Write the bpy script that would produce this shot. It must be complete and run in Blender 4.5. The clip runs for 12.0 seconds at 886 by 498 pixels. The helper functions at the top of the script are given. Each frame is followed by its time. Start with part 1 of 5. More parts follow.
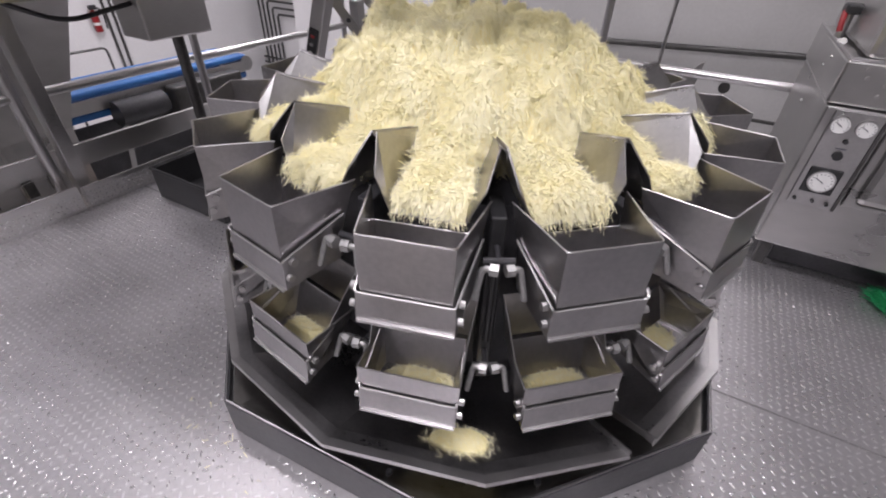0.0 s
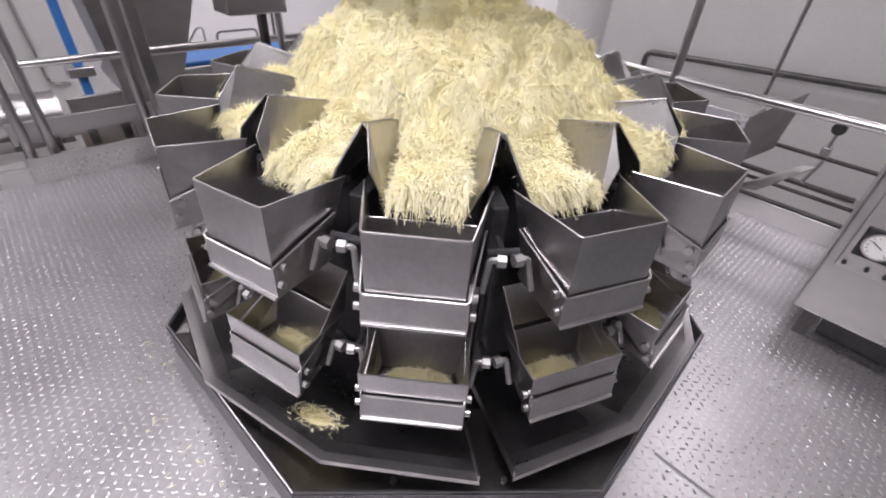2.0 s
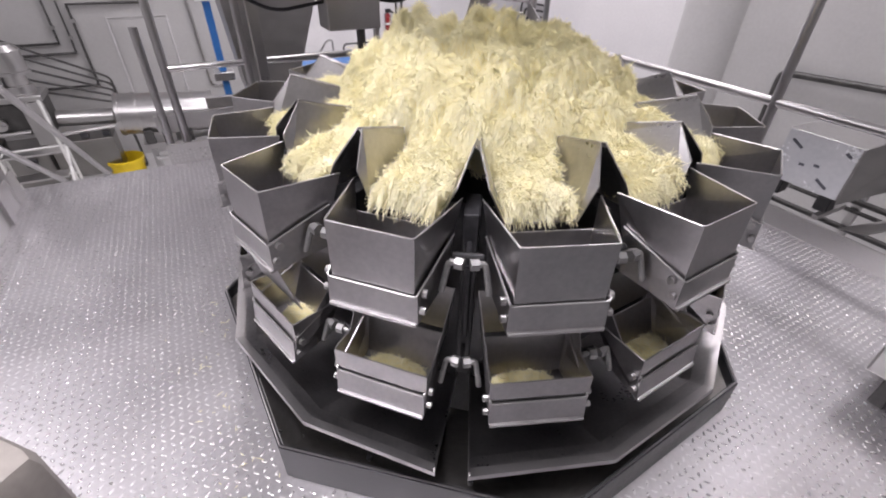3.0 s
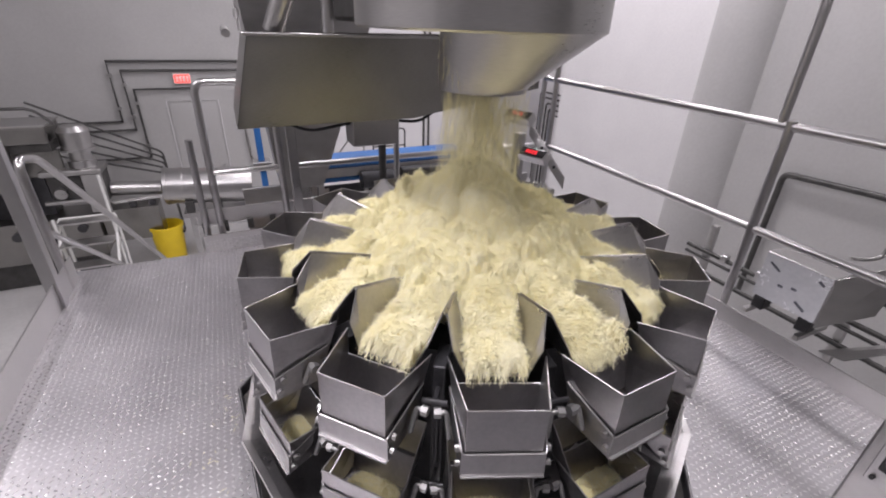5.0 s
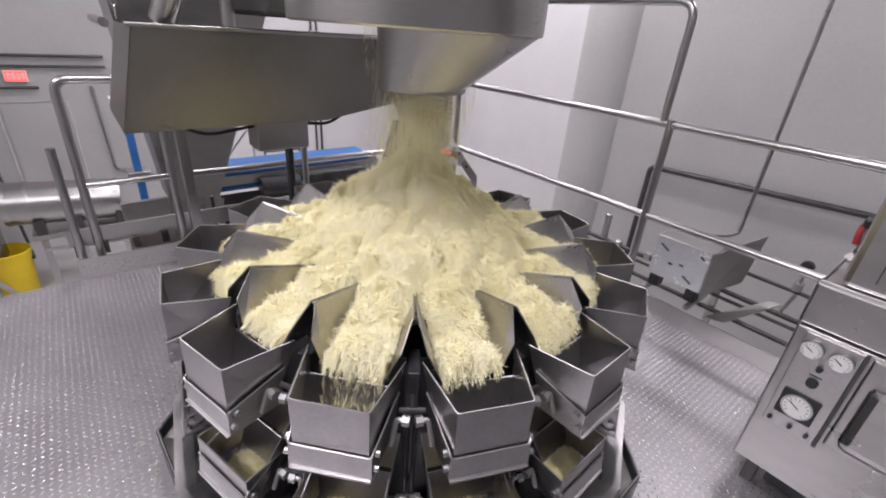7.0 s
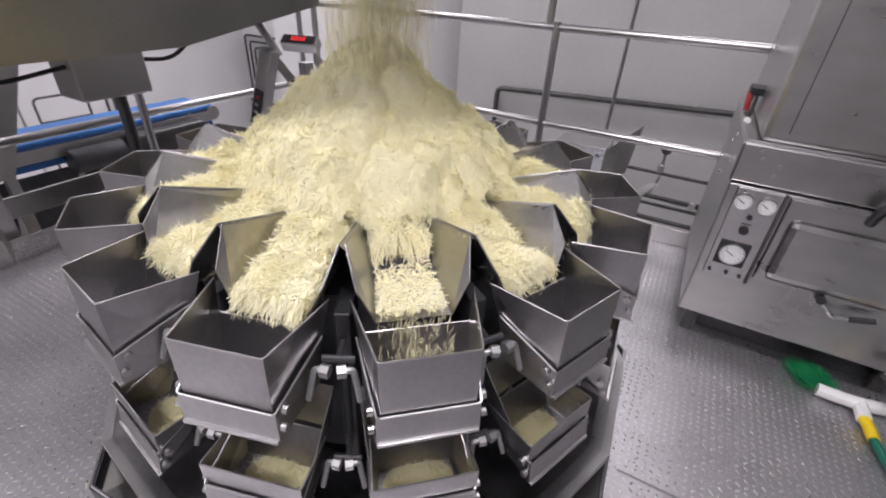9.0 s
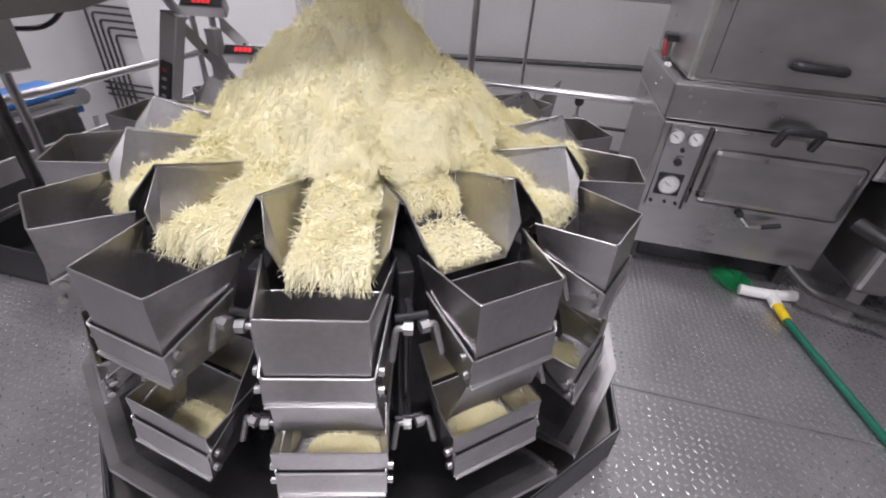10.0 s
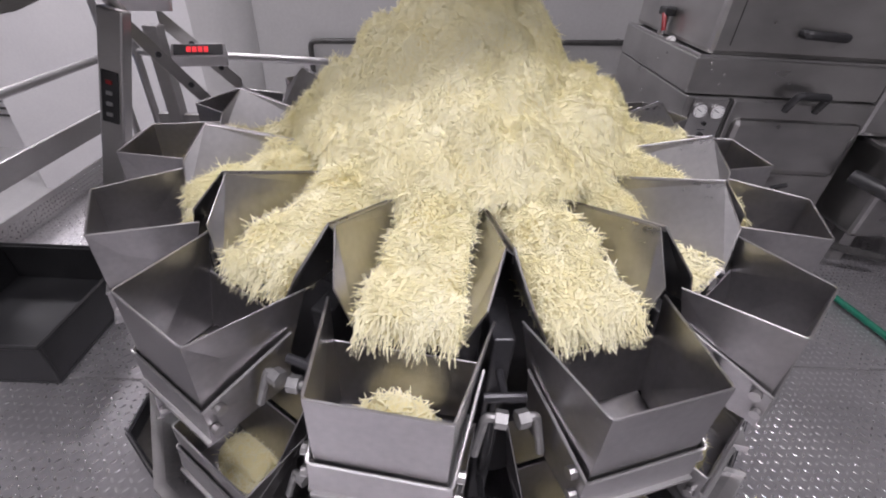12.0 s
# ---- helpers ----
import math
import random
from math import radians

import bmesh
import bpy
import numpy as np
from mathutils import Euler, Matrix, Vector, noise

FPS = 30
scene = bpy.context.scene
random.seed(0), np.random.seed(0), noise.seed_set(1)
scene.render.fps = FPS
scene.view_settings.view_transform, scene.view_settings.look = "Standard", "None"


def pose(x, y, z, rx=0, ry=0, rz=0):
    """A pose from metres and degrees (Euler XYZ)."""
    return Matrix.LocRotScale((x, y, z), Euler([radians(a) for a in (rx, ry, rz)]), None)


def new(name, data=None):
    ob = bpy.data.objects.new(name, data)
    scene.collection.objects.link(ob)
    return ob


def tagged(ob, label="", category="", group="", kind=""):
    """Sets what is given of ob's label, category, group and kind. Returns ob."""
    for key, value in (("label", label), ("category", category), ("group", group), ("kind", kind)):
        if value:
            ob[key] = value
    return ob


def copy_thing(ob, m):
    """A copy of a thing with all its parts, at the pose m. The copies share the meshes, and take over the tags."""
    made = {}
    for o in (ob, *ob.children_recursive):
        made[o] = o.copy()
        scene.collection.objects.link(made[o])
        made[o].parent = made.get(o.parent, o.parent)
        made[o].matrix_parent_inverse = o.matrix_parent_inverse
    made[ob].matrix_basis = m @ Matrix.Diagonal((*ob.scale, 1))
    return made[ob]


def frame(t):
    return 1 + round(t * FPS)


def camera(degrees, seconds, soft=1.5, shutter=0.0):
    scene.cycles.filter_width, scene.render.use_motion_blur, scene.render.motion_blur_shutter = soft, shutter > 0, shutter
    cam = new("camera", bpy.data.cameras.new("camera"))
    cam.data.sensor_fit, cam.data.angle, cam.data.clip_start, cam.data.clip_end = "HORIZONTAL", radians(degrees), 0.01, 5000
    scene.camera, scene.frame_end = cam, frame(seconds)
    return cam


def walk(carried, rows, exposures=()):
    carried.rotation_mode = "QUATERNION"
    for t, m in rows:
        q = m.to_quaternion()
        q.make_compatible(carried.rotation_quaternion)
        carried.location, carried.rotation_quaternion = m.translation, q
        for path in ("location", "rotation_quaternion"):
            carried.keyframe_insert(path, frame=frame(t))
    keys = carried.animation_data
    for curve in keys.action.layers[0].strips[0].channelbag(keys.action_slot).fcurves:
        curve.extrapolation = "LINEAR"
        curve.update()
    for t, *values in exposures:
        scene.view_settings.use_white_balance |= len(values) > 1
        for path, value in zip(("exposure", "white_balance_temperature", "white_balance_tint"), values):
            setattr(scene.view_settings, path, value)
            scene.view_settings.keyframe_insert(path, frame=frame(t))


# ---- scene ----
cam = camera(89.92, 12.0, soft=1.9, shutter=0.35)
PATH = [
    (0, -0.4013, -1.2342, 1.1563, 53.66, -1.68, -12.71),
    (0.5, -0.2918, -1.3273, 1.1458, 54.02, -2.34, -8.56),
    (1, -0.1861, -1.3332, 1.1328, 54.42, -3.06, -5.99),
    (1.5, -0.0414, -1.2982, 1.1261, 54.28, -3.85, -1.02),
    (2, 0.0670, -1.2833, 1.1275, 53.83, -3.02, 5.03),
    (2.5, 0.2060, -1.2888, 1.1269, 54.01, -1.86, 13.39),
    (4.5, 0.4427, -1.3105, 1.3922, 60.19, -1.22, 25.11),
    (5, 0.4351, -1.3207, 1.4423, 62.66, -1.89, 23.37),
    (5.5, 0.4239, -1.3235, 1.4678, 63.52, -2.81, 20.05),
    (6, 0.4190, -1.3241, 1.4711, 63.87, -2.96, 17.49),
    (6.5, 0.3662, -1.3252, 1.4472, 63.70, -3.54, 14.24),
    (7, 0.2811, -1.3470, 1.4234, 63.67, -4.00, 9.66),
    (9, -0.1225, -1.2316, 1.2543, 58.51, -3.03, -13.17),
    (9.5, -0.2516, -1.2018, 1.2353, 57.40, -2.81, -20.74),
    (10, -0.4002, -1.1642, 1.2062, 55.84, -3.37, -27.99),
    (10.5, -0.4961, -1.0853, 1.1951, 55.19, -4.69, -31.45),
    (11, -0.5894, -0.9084, 1.1795, 55.09, -2.67, -35.79),
    (11.5, -0.6523, -0.7768, 1.1792, 54.60, -1.25, -40.14),
    (12, -0.7411, -0.7081, 1.1702, 54.58, -3.04, -42.44),
]
walk(cam, [(t, pose(x, y, z, rx, ry, rz)) for t, x, y, z, rx, ry, rz in PATH], exposures=((0.0, 0.14, 6320, 19), (2.7, 0.33, 6350, 19), (5.0, 0.10, 6350, 19), (9.5, 0.09, 6250, 18), (12.0, -0.09, 6230, 20)))

# ---- light and air ----
world = bpy.data.worlds.new("world")
scene.world = world
world.use_nodes = True
world.node_tree.nodes["Background"].inputs[0].default_value = (0.9, 0.92, 1.0, 1)
world.node_tree.nodes["Background"].inputs[1].default_value = 0.05
LAMP_PLACES = [(-5.6, 0.4), (-5.6, 4.0), (-2.6, -3.8), (-2.6, 0.2), (-2.6, 3.6), (0.7, -3.6), (0.7, -1.1), (1.0, 3.6)]
LAMP_WATTS = [64.0, 64.0, 62.0, 34.0, 68.0, 62.0, 86.0, 34.0]

# ---- the room's own axes: p along the right-hand guard rail, q across it towards the long wall ----
ANGLE = radians(-42.3)
UX, UY = math.cos(ANGLE), math.sin(ANGLE)


def room(p, q, z=0.0):
    return Vector((p * UX - q * UY, p * UY + q * UX, z))


def in_room(p, q, z=0.0, turn=0.0):
    return Matrix.Translation(room(p, q, z)) @ Matrix.Rotation(ANGLE + radians(turn), 4, "Z")


# ---- materials ----
def surface(name, a, b, scale, rough=(0.4, 0.6), metal=0.0, bump=0.1, fine=60.0, stretch=(1, 1, 1), bump_scale=0.0, vary=0.0, sub=0.0):
    """Two colours mixed by coarse and fine noise, with roughness and relief from the fine one."""
    m = bpy.data.materials.new(name)
    m.use_nodes = True
    nt = m.node_tree
    bsdf = nt.nodes["Principled BSDF"]
    link = nt.links.new
    coord = nt.nodes.new("ShaderNodeTexCoord")
    mapping = nt.nodes.new("ShaderNodeMapping")
    mapping.inputs["Scale"].default_value = stretch
    link(coord.outputs["Object"], mapping.inputs["Vector"])
    coarse = nt.nodes.new("ShaderNodeTexNoise")
    coarse.inputs["Scale"].default_value = scale
    coarse.inputs["Detail"].default_value = 5
    small = nt.nodes.new("ShaderNodeTexNoise")
    small.inputs["Scale"].default_value = fine
    small.inputs["Detail"].default_value = 3
    link(coord.outputs["Object"], coarse.inputs["Vector"])
    link(mapping.outputs["Vector"], small.inputs["Vector"])
    blend = nt.nodes.new("ShaderNodeMath")
    blend.operation = "MULTIPLY_ADD"
    blend.inputs[1].default_value = 0.4
    link(small.outputs["Fac"], blend.inputs[0])
    part_of = nt.nodes.new("ShaderNodeMath")
    part_of.operation = "MULTIPLY"
    part_of.inputs[1].default_value = 0.6
    link(coarse.outputs["Fac"], part_of.inputs[0])
    link(part_of.outputs[0], blend.inputs[2])
    ramp = nt.nodes.new("ShaderNodeValToRGB")
    ramp.color_ramp.elements[0].position, ramp.color_ramp.elements[1].position = 0.33, 0.67
    ramp.color_ramp.elements[0].color, ramp.color_ramp.elements[1].color = (*a, 1), (*b, 1)
    link(blend.outputs[0], ramp.inputs["Fac"])
    colour = ramp.outputs["Color"]
    if vary:
        geo = nt.nodes.new("ShaderNodeNewGeometry")
        hsv = nt.nodes.new("ShaderNodeHueSaturation")
        span = nt.nodes.new("ShaderNodeMapRange")
        span.inputs["To Min"].default_value, span.inputs["To Max"].default_value = 1 - vary, 1 + vary
        link(geo.outputs["Random Per Island"], span.inputs["Value"])
        link(span.outputs[0], hsv.inputs["Value"])
        link(colour, hsv.inputs["Color"])
        colour = hsv.outputs["Color"]
    link(colour, bsdf.inputs["Base Color"])
    bsdf.inputs["Metallic"].default_value = metal
    rr = nt.nodes.new("ShaderNodeMapRange")
    rr.inputs["From Min"].default_value, rr.inputs["From Max"].default_value = 0.3, 0.7
    rr.inputs["To Min"].default_value, rr.inputs["To Max"].default_value = rough
    link(blend.outputs[0], rr.inputs["Value"])
    link(rr.outputs[0], bsdf.inputs["Roughness"])
    if bump:
        bn = nt.nodes.new("ShaderNodeBump")
        bn.inputs["Strength"].default_value = bump
        bn.inputs["Distance"].default_value = 0.002
        link(small.outputs["Fac"], bn.inputs["Height"])
        link(bn.outputs["Normal"], bsdf.inputs["Normal"])
    if sub:
        bsdf.inputs["Subsurface Weight"].default_value = sub
        bsdf.inputs["Subsurface Radius"].default_value = (0.018, 0.013, 0.007)
        bsdf.inputs["Subsurface Scale"].default_value = 1.0
    return m


def glowing(name, colour, strength):
    m = bpy.data.materials.new(name)
    m.use_nodes = True
    b = m.node_tree.nodes["Principled BSDF"]
    b.inputs["Base Color"].default_value = (*colour, 1)
    b.inputs["Emission Color"].default_value = (*colour, 1)
    b.inputs["Emission Strength"].default_value = strength
    return m


# BRUSHED with a darker base, in place of dark reflections on the sheet
DARKENED_SHEET = surface("brushed sheet darkened for reflections", (0.24, 0.235, 0.225), (0.34, 0.33, 0.315), 3, (0.26, 0.40), 1.0, 0.05, 40, (1, 1, 14))
HOPPER_STEEL = surface("bead-blasted stainless steel", (0.40, 0.39, 0.40), (0.52, 0.51, 0.515), 9, (0.28, 0.41), 1.0, 0.005, 90)
RIM_STEEL = surface("polished steel edge", (0.52, 0.51, 0.51), (0.60, 0.59, 0.59), 10, (0.34, 0.42), 1.0, 0.0, 200)
PAN_STEEL = surface("satin stainless pan", (0.46, 0.455, 0.455), (0.57, 0.56, 0.56), 7, (0.25, 0.40), 1.0, 0.006, 90)
BRUSHED = surface("brushed stainless sheet", (0.46, 0.455, 0.45), (0.58, 0.57, 0.565), 3, (0.26, 0.40), 1.0, 0.05, 40, (1, 1, 14))
CABINET_STEEL = surface("smeared cabinet stainless", (0.40, 0.394, 0.390), (0.56, 0.553, 0.545), 2.2, (0.24, 0.42), 1.0, 0.0, 7, (1, 1, 2))
TUBE_STEEL = surface("polished tube", (0.46, 0.455, 0.455), (0.54, 0.53, 0.53), 3, (0.27, 0.33), 1.0, 0.0, 20)
CAST = surface("cast aluminium arm", (0.30, 0.30, 0.30), (0.42, 0.415, 0.41), 40, (0.35, 0.5), 0.7, 0.08, 160)
CHUTE_STEEL = surface("dusty chute steel", (0.38, 0.375, 0.385), (0.54, 0.53, 0.53), 6, (0.24, 0.42), 1.0, 0.03, 120)
DARK_STEEL = surface("dark coated steel", (0.035, 0.035, 0.039), (0.075, 0.074, 0.08), 8, (0.26, 0.5), 0.3, 0.1, 80)
FLOOR_STEEL = surface("worn tread plate", (0.43, 0.42, 0.435), (0.58, 0.565, 0.58), 2.2, (0.31, 0.46), 0.80, 0.05, 70)
# lighter and smoother than FLOOR_STEEL, to give the lugs their glints
LUG_STEEL = surface("tread lug lightened for glints", (0.55, 0.54, 0.55), (0.72, 0.71, 0.72), 4, (0.20, 0.34), 0.85, 0.0, 70)
WALL_PAINT = surface("white wall panel", (0.70, 0.69, 0.70), (0.78, 0.77, 0.775), 1.2, (0.35, 0.55), 0.0, 0.008, 30)
WALL_GREY = surface("grey wall panel", (0.45, 0.445, 0.44), (0.52, 0.515, 0.51), 1.0, (0.4, 0.6), 0.0, 0.008, 30)
CEILING_PAINT = surface("ceiling paint", (0.62, 0.62, 0.62), (0.70, 0.70, 0.70), 1.0, (0.6, 0.8), 0.0, 0.05, 40)
CONCRETE = surface("sealed concrete", (0.52, 0.515, 0.51), (0.64, 0.635, 0.63), 1.5, (0.35, 0.6), 0.0, 0.1, 25)
PIPE_DARK = surface("dark pipe", (0.05, 0.048, 0.047), (0.10, 0.098, 0.095), 10, (0.3, 0.5), 0.4, 0.05, 70)
BLACK_PLASTIC = surface("black plastic", (0.012, 0.012, 0.013), (0.03, 0.03, 0.032), 12, (0.35, 0.55), 0.0, 0.08, 90)
CHEESE = surface("shredded cheese", (0.965, 0.90, 0.56), (0.985, 0.95, 0.71), 14, (0.5, 0.7), 0.0, 0.0, 160, vary=0.03)
# deeper yellow than CHEESE: golden shade between the strands, given as colour
CHEESE_BODY = surface("gap-shade cheese", (0.955, 0.85, 0.44), (0.98, 0.92, 0.58), 30, (0.5, 0.7), 0.0, 0.7, 140)
YELLOW = surface("yellow plastic", (0.80, 0.56, 0.01), (0.88, 0.64, 0.02), 5, (0.32, 0.5), 0.0, 0.03, 60)
BLUE = surface("blue belt", (0.02, 0.11, 0.36), (0.035, 0.18, 0.48), 5, (0.35, 0.55), 0.0, 0.05, 60)
GREEN = surface("green handle plastic", (0.0, 0.11, 0.065), (0.008, 0.17, 0.105), 8, (0.3, 0.45), 0.0, 0.03, 80)
BRISTLE = surface("green bristle", (0.0, 0.22, 0.07), (0.02, 0.34, 0.12), 20, (0.5, 0.7), 0.0, 0.0, 80, vary=0.2)
WHITE_PLASTIC = surface("white plastic", (0.74, 0.74, 0.72), (0.82, 0.82, 0.80), 9, (0.35, 0.5), 0.0, 0.03, 60)
DIAL = surface("dial face", (0.78, 0.78, 0.77), (0.84, 0.84, 0.83), 20, (0.3, 0.4), 0.0, 0.0, 60)
RED = surface("red plastic", (0.22, 0.012, 0.016), (0.34, 0.022, 0.024), 12, (0.3, 0.5), 0.0, 0.0, 60)
FILM = surface("film-covered sheet", (0.66, 0.67, 0.70), (0.78, 0.79, 0.81), 6, (0.18, 0.3), 0.35, 0.03, 50)
PRINT = surface("grey print", (0.06, 0.065, 0.08), (0.10, 0.10, 0.12), 10, (0.5, 0.6), 0.0, 0.0, 60)
CARDBOARD = surface("brown carton", (0.36, 0.22, 0.12), (0.46, 0.30, 0.18), 9, (0.6, 0.8), 0.0, 0.05, 60)
COVER_BEIGE = surface("beige plastic", (0.36, 0.33, 0.30), (0.44, 0.41, 0.375), 6, (0.4, 0.6), 0.0, 0.05, 60)
SEAM = surface("dirty seam", (0.18, 0.175, 0.175), (0.30, 0.295, 0.29), 12, (0.5, 0.7), 0.3, 0.1, 60)
LED = glowing("red display digits", (1.0, 0.03, 0.04), 0.6)
SIGN_RED = glowing("lit red sign", (1.0, 0.10, 0.08), 1.3)
LAMP_GLOW = glowing("lamp diffuser", (1.0, 0.98, 0.96), 4.0)



# ---- mesh tools ----
def part(name, bm, material, parent=None, label="", smooth=False):
    """Links a bmesh as one mesh object, under its thing if one is given."""
    me = bpy.data.meshes.new(name)
    bmesh.ops.recalc_face_normals(bm, faces=bm.faces)
    bm.to_mesh(me)
    bm.free()
    me.materials.append(material)
    if smooth:
        me.polygons.foreach_set("use_smooth", [True] * len(me.polygons))
        me.set_sharp_from_angle(angle=radians(35))
    ob = new(name, me)
    ob.parent = parent
    return tagged(ob, label)


def thing(name, m, label, category, group="", kind=""):
    ob = new(name)
    ob.matrix_basis = m
    return tagged(ob, label, category, group, kind)


def box(bm, lo, hi, m=None, bevel=0.0):
    c = [(a + b) / 2 for a, b in zip(lo, hi)]
    made = bmesh.ops.create_cube(bm, size=1.0, matrix=(m or Matrix()) @ Matrix.Translation(c) @ Matrix.Diagonal((*[abs(b - a) for a, b in zip(lo, hi)], 1)))
    if bevel:
        edges = list({e for v in made["verts"] for e in v.link_edges})
        bmesh.ops.bevel(bm, geom=edges, offset=bevel, segments=2, profile=0.5, affect="EDGES")
    return bm


def rod(bm, a, b, r, r2=None, n=12):
    a, b = Vector(a), Vector(b)
    d = b - a
    m = Matrix.Translation((a + b) / 2) @ d.to_track_quat("Z", "Y").to_matrix().to_4x4()
    bmesh.ops.create_cone(bm, cap_ends=True, segments=n, radius1=r, radius2=r if r2 is None else r2, depth=d.length, matrix=m)
    return bm


def pipe(bm, points, r, n=10, bend=0.0, steps=5):
    """A round bar along a polyline, its corners rounded off by bend."""
    pts = [Vector(p) for p in points]
    if bend:
        out = [pts[0]]
        for a, b, c in zip(pts, pts[1:], pts[2:]):
            k = min(bend, (a - b).length * 0.45, (c - b).length * 0.45)
            s, e = b + (a - b).normalized() * k, b + (c - b).normalized() * k
            for i in range(steps + 1):
                u = i / steps
                out.append((1 - u) ** 2 * s + 2 * u * (1 - u) * b + u * u * e)
        pts = out + [pts[-1]]
    rings = []
    ref = None
    for i, p in enumerate(pts):
        d = (pts[min(i + 1, len(pts) - 1)] - pts[max(i - 1, 0)]).normalized()
        if ref is None:
            ref = d.orthogonal().normalized()
        ref = (ref - d * ref.dot(d)).normalized()
        side = d.cross(ref)
        rings.append([bm.verts.new(p + r * (math.cos(2 * math.pi * j / n) * ref + math.sin(2 * math.pi * j / n) * side)) for j in range(n)])
    for a, b in zip(rings, rings[1:]):
        for j in range(n):
            bm.faces.new((a[j], a[(j + 1) % n], b[(j + 1) % n], b[j]))
    bm.faces.new(rings[0][::-1])
    bm.faces.new(rings[-1])
    return bm


def sheet(bm, polygons, thick):
    """Folded sheet metal: polygons that share corners, given a thickness."""
    seen = {}
    faces = []
    for poly in polygons:
        vs = []
        for p in poly:
            key = tuple(round(c, 5) for c in p)
            if key not in seen:
                seen[key] = bm.verts.new(p)
            vs.append(seen[key])
        faces.append(bm.faces.new(vs))
    bmesh.ops.recalc_face_normals(bm, faces=faces)
    bmesh.ops.solidify(bm, geom=faces, thickness=thick)
    return bm


def lathe(bm, profile, n=48, shift=None):
    """A turned sheet: rings of (radius, z), with an optional sideways shift for each ring."""
    rings = []
    for i, (r, z) in enumerate(profile):
        ox, oy = shift[i] if shift else (0, 0)
        rings.append([bm.verts.new((ox + r * math.cos(2 * math.pi * j / n), oy + r * math.sin(2 * math.pi * j / n), z)) for j in range(n)])
    for a, b in zip(rings, rings[1:]):
        for j in range(n):
            bm.faces.new((a[j], a[(j + 1) % n], b[(j + 1) % n], b[j]))
    return bm


def strands(name, centres, ways, ups, lengths, widths, bends, material, parent=None):
    """Many short bent sticks, as one mesh: each is three three-cornered rings along its way."""
    c, w, u = np.array(centres), np.array(ways), np.array(ups)
    w /= np.linalg.norm(w, axis=1)[:, None]
    s = np.cross(w, u)
    s /= np.linalg.norm(s, axis=1)[:, None] + 1e-9
    u = np.cross(s, w)
    L, B = np.array(lengths)[:, None], np.array(bends)[:, None]
    W = np.array(widths)[:, None]
    n = len(c)
    verts = np.zeros((n, 9, 3))
    for ring, (along, lift) in enumerate(((-0.5, -1.0), (0.0, 0.0), (0.5, -1.0))):
        mid = c + w * L * along + u * B * lift
        for j in range(3):
            a = 2 * math.pi * (j + 0.25) / 3
            verts[:, ring * 3 + j] = mid + (s * math.cos(a) + u * math.sin(a)) * W * (0.58 if ring == 1 else 0.36)
    quads = [(ring * 3 + j, ring * 3 + (j + 1) % 3, ring * 3 + 3 + (j + 1) % 3, ring * 3 + 3 + j) for ring in (0, 1) for j in range(3)]
    step = 9 * np.arange(n)[:, None, None]
    faces = (np.array(quads)[None] + step).reshape(-1, 4).tolist() + (np.array([(2, 1, 0), (6, 7, 8)])[None] + step).reshape(-1, 3).tolist()
    me = bpy.data.meshes.new(name)
    me.from_pydata(verts.reshape(-1, 3).tolist(), [], faces)
    me.materials.append(material)
    ob = new(name, me)
    ob.parent = parent
    return ob


rng = np.random.default_rng(7)


# ---- floor, walls, ceiling ----
CURB_R, CURB_TURN = 0.89, -15.8


def octagon(r, z):
    return [Vector((r * math.sin(radians(CURB_TURN + 45 * i)), -r * math.cos(radians(CURB_TURN + 45 * i)), z)) for i in range(8)]


P0, P1, Q0, Q1 = -1.83, 3.6, -1.71, 1.64


def platform():
    """Tread-plate platform with the eight-sided opening for the weigher."""
    bm = bmesh.new()
    inner = octagon(CURB_R, 0)
    outer = []
    for v in inner:
        p, q = v.x * UX + v.y * UY, -v.x * UY + v.y * UX
        k = min((P1 if p > 0 else P0) / p if p else 99, (Q1 if q > 0 else Q0) / q if q else 99)
        outer.append((p * k, q * k))
    corners = [(P0, Q0), (P1, Q0), (P1, Q1), (P0, Q1)]
    polys = []
    for i in range(8):
        a, b = outer[i], outer[(i + 1) % 8]
        ang = lambda c: math.atan2(c[1], c[0])
        span = (ang(b) - ang(a)) % (2 * math.pi)
        between = sorted((c for c in corners if 0 < (ang(c) - ang(a)) % (2 * math.pi) < span), key=lambda c: (ang(c) - ang(a)) % (2 * math.pi))
        polys.append([inner[i], room(*a)] + [room(*c) for c in between] + [room(*b), inner[(i + 1) % 8]])
    sheet(bm, polys, 0.012)
    ob = part("floor", bm, FLOOR_STEEL)
    return tagged(ob, "worn grey steel tread-plate platform floor", "floor", kind="structure")


floor = platform()


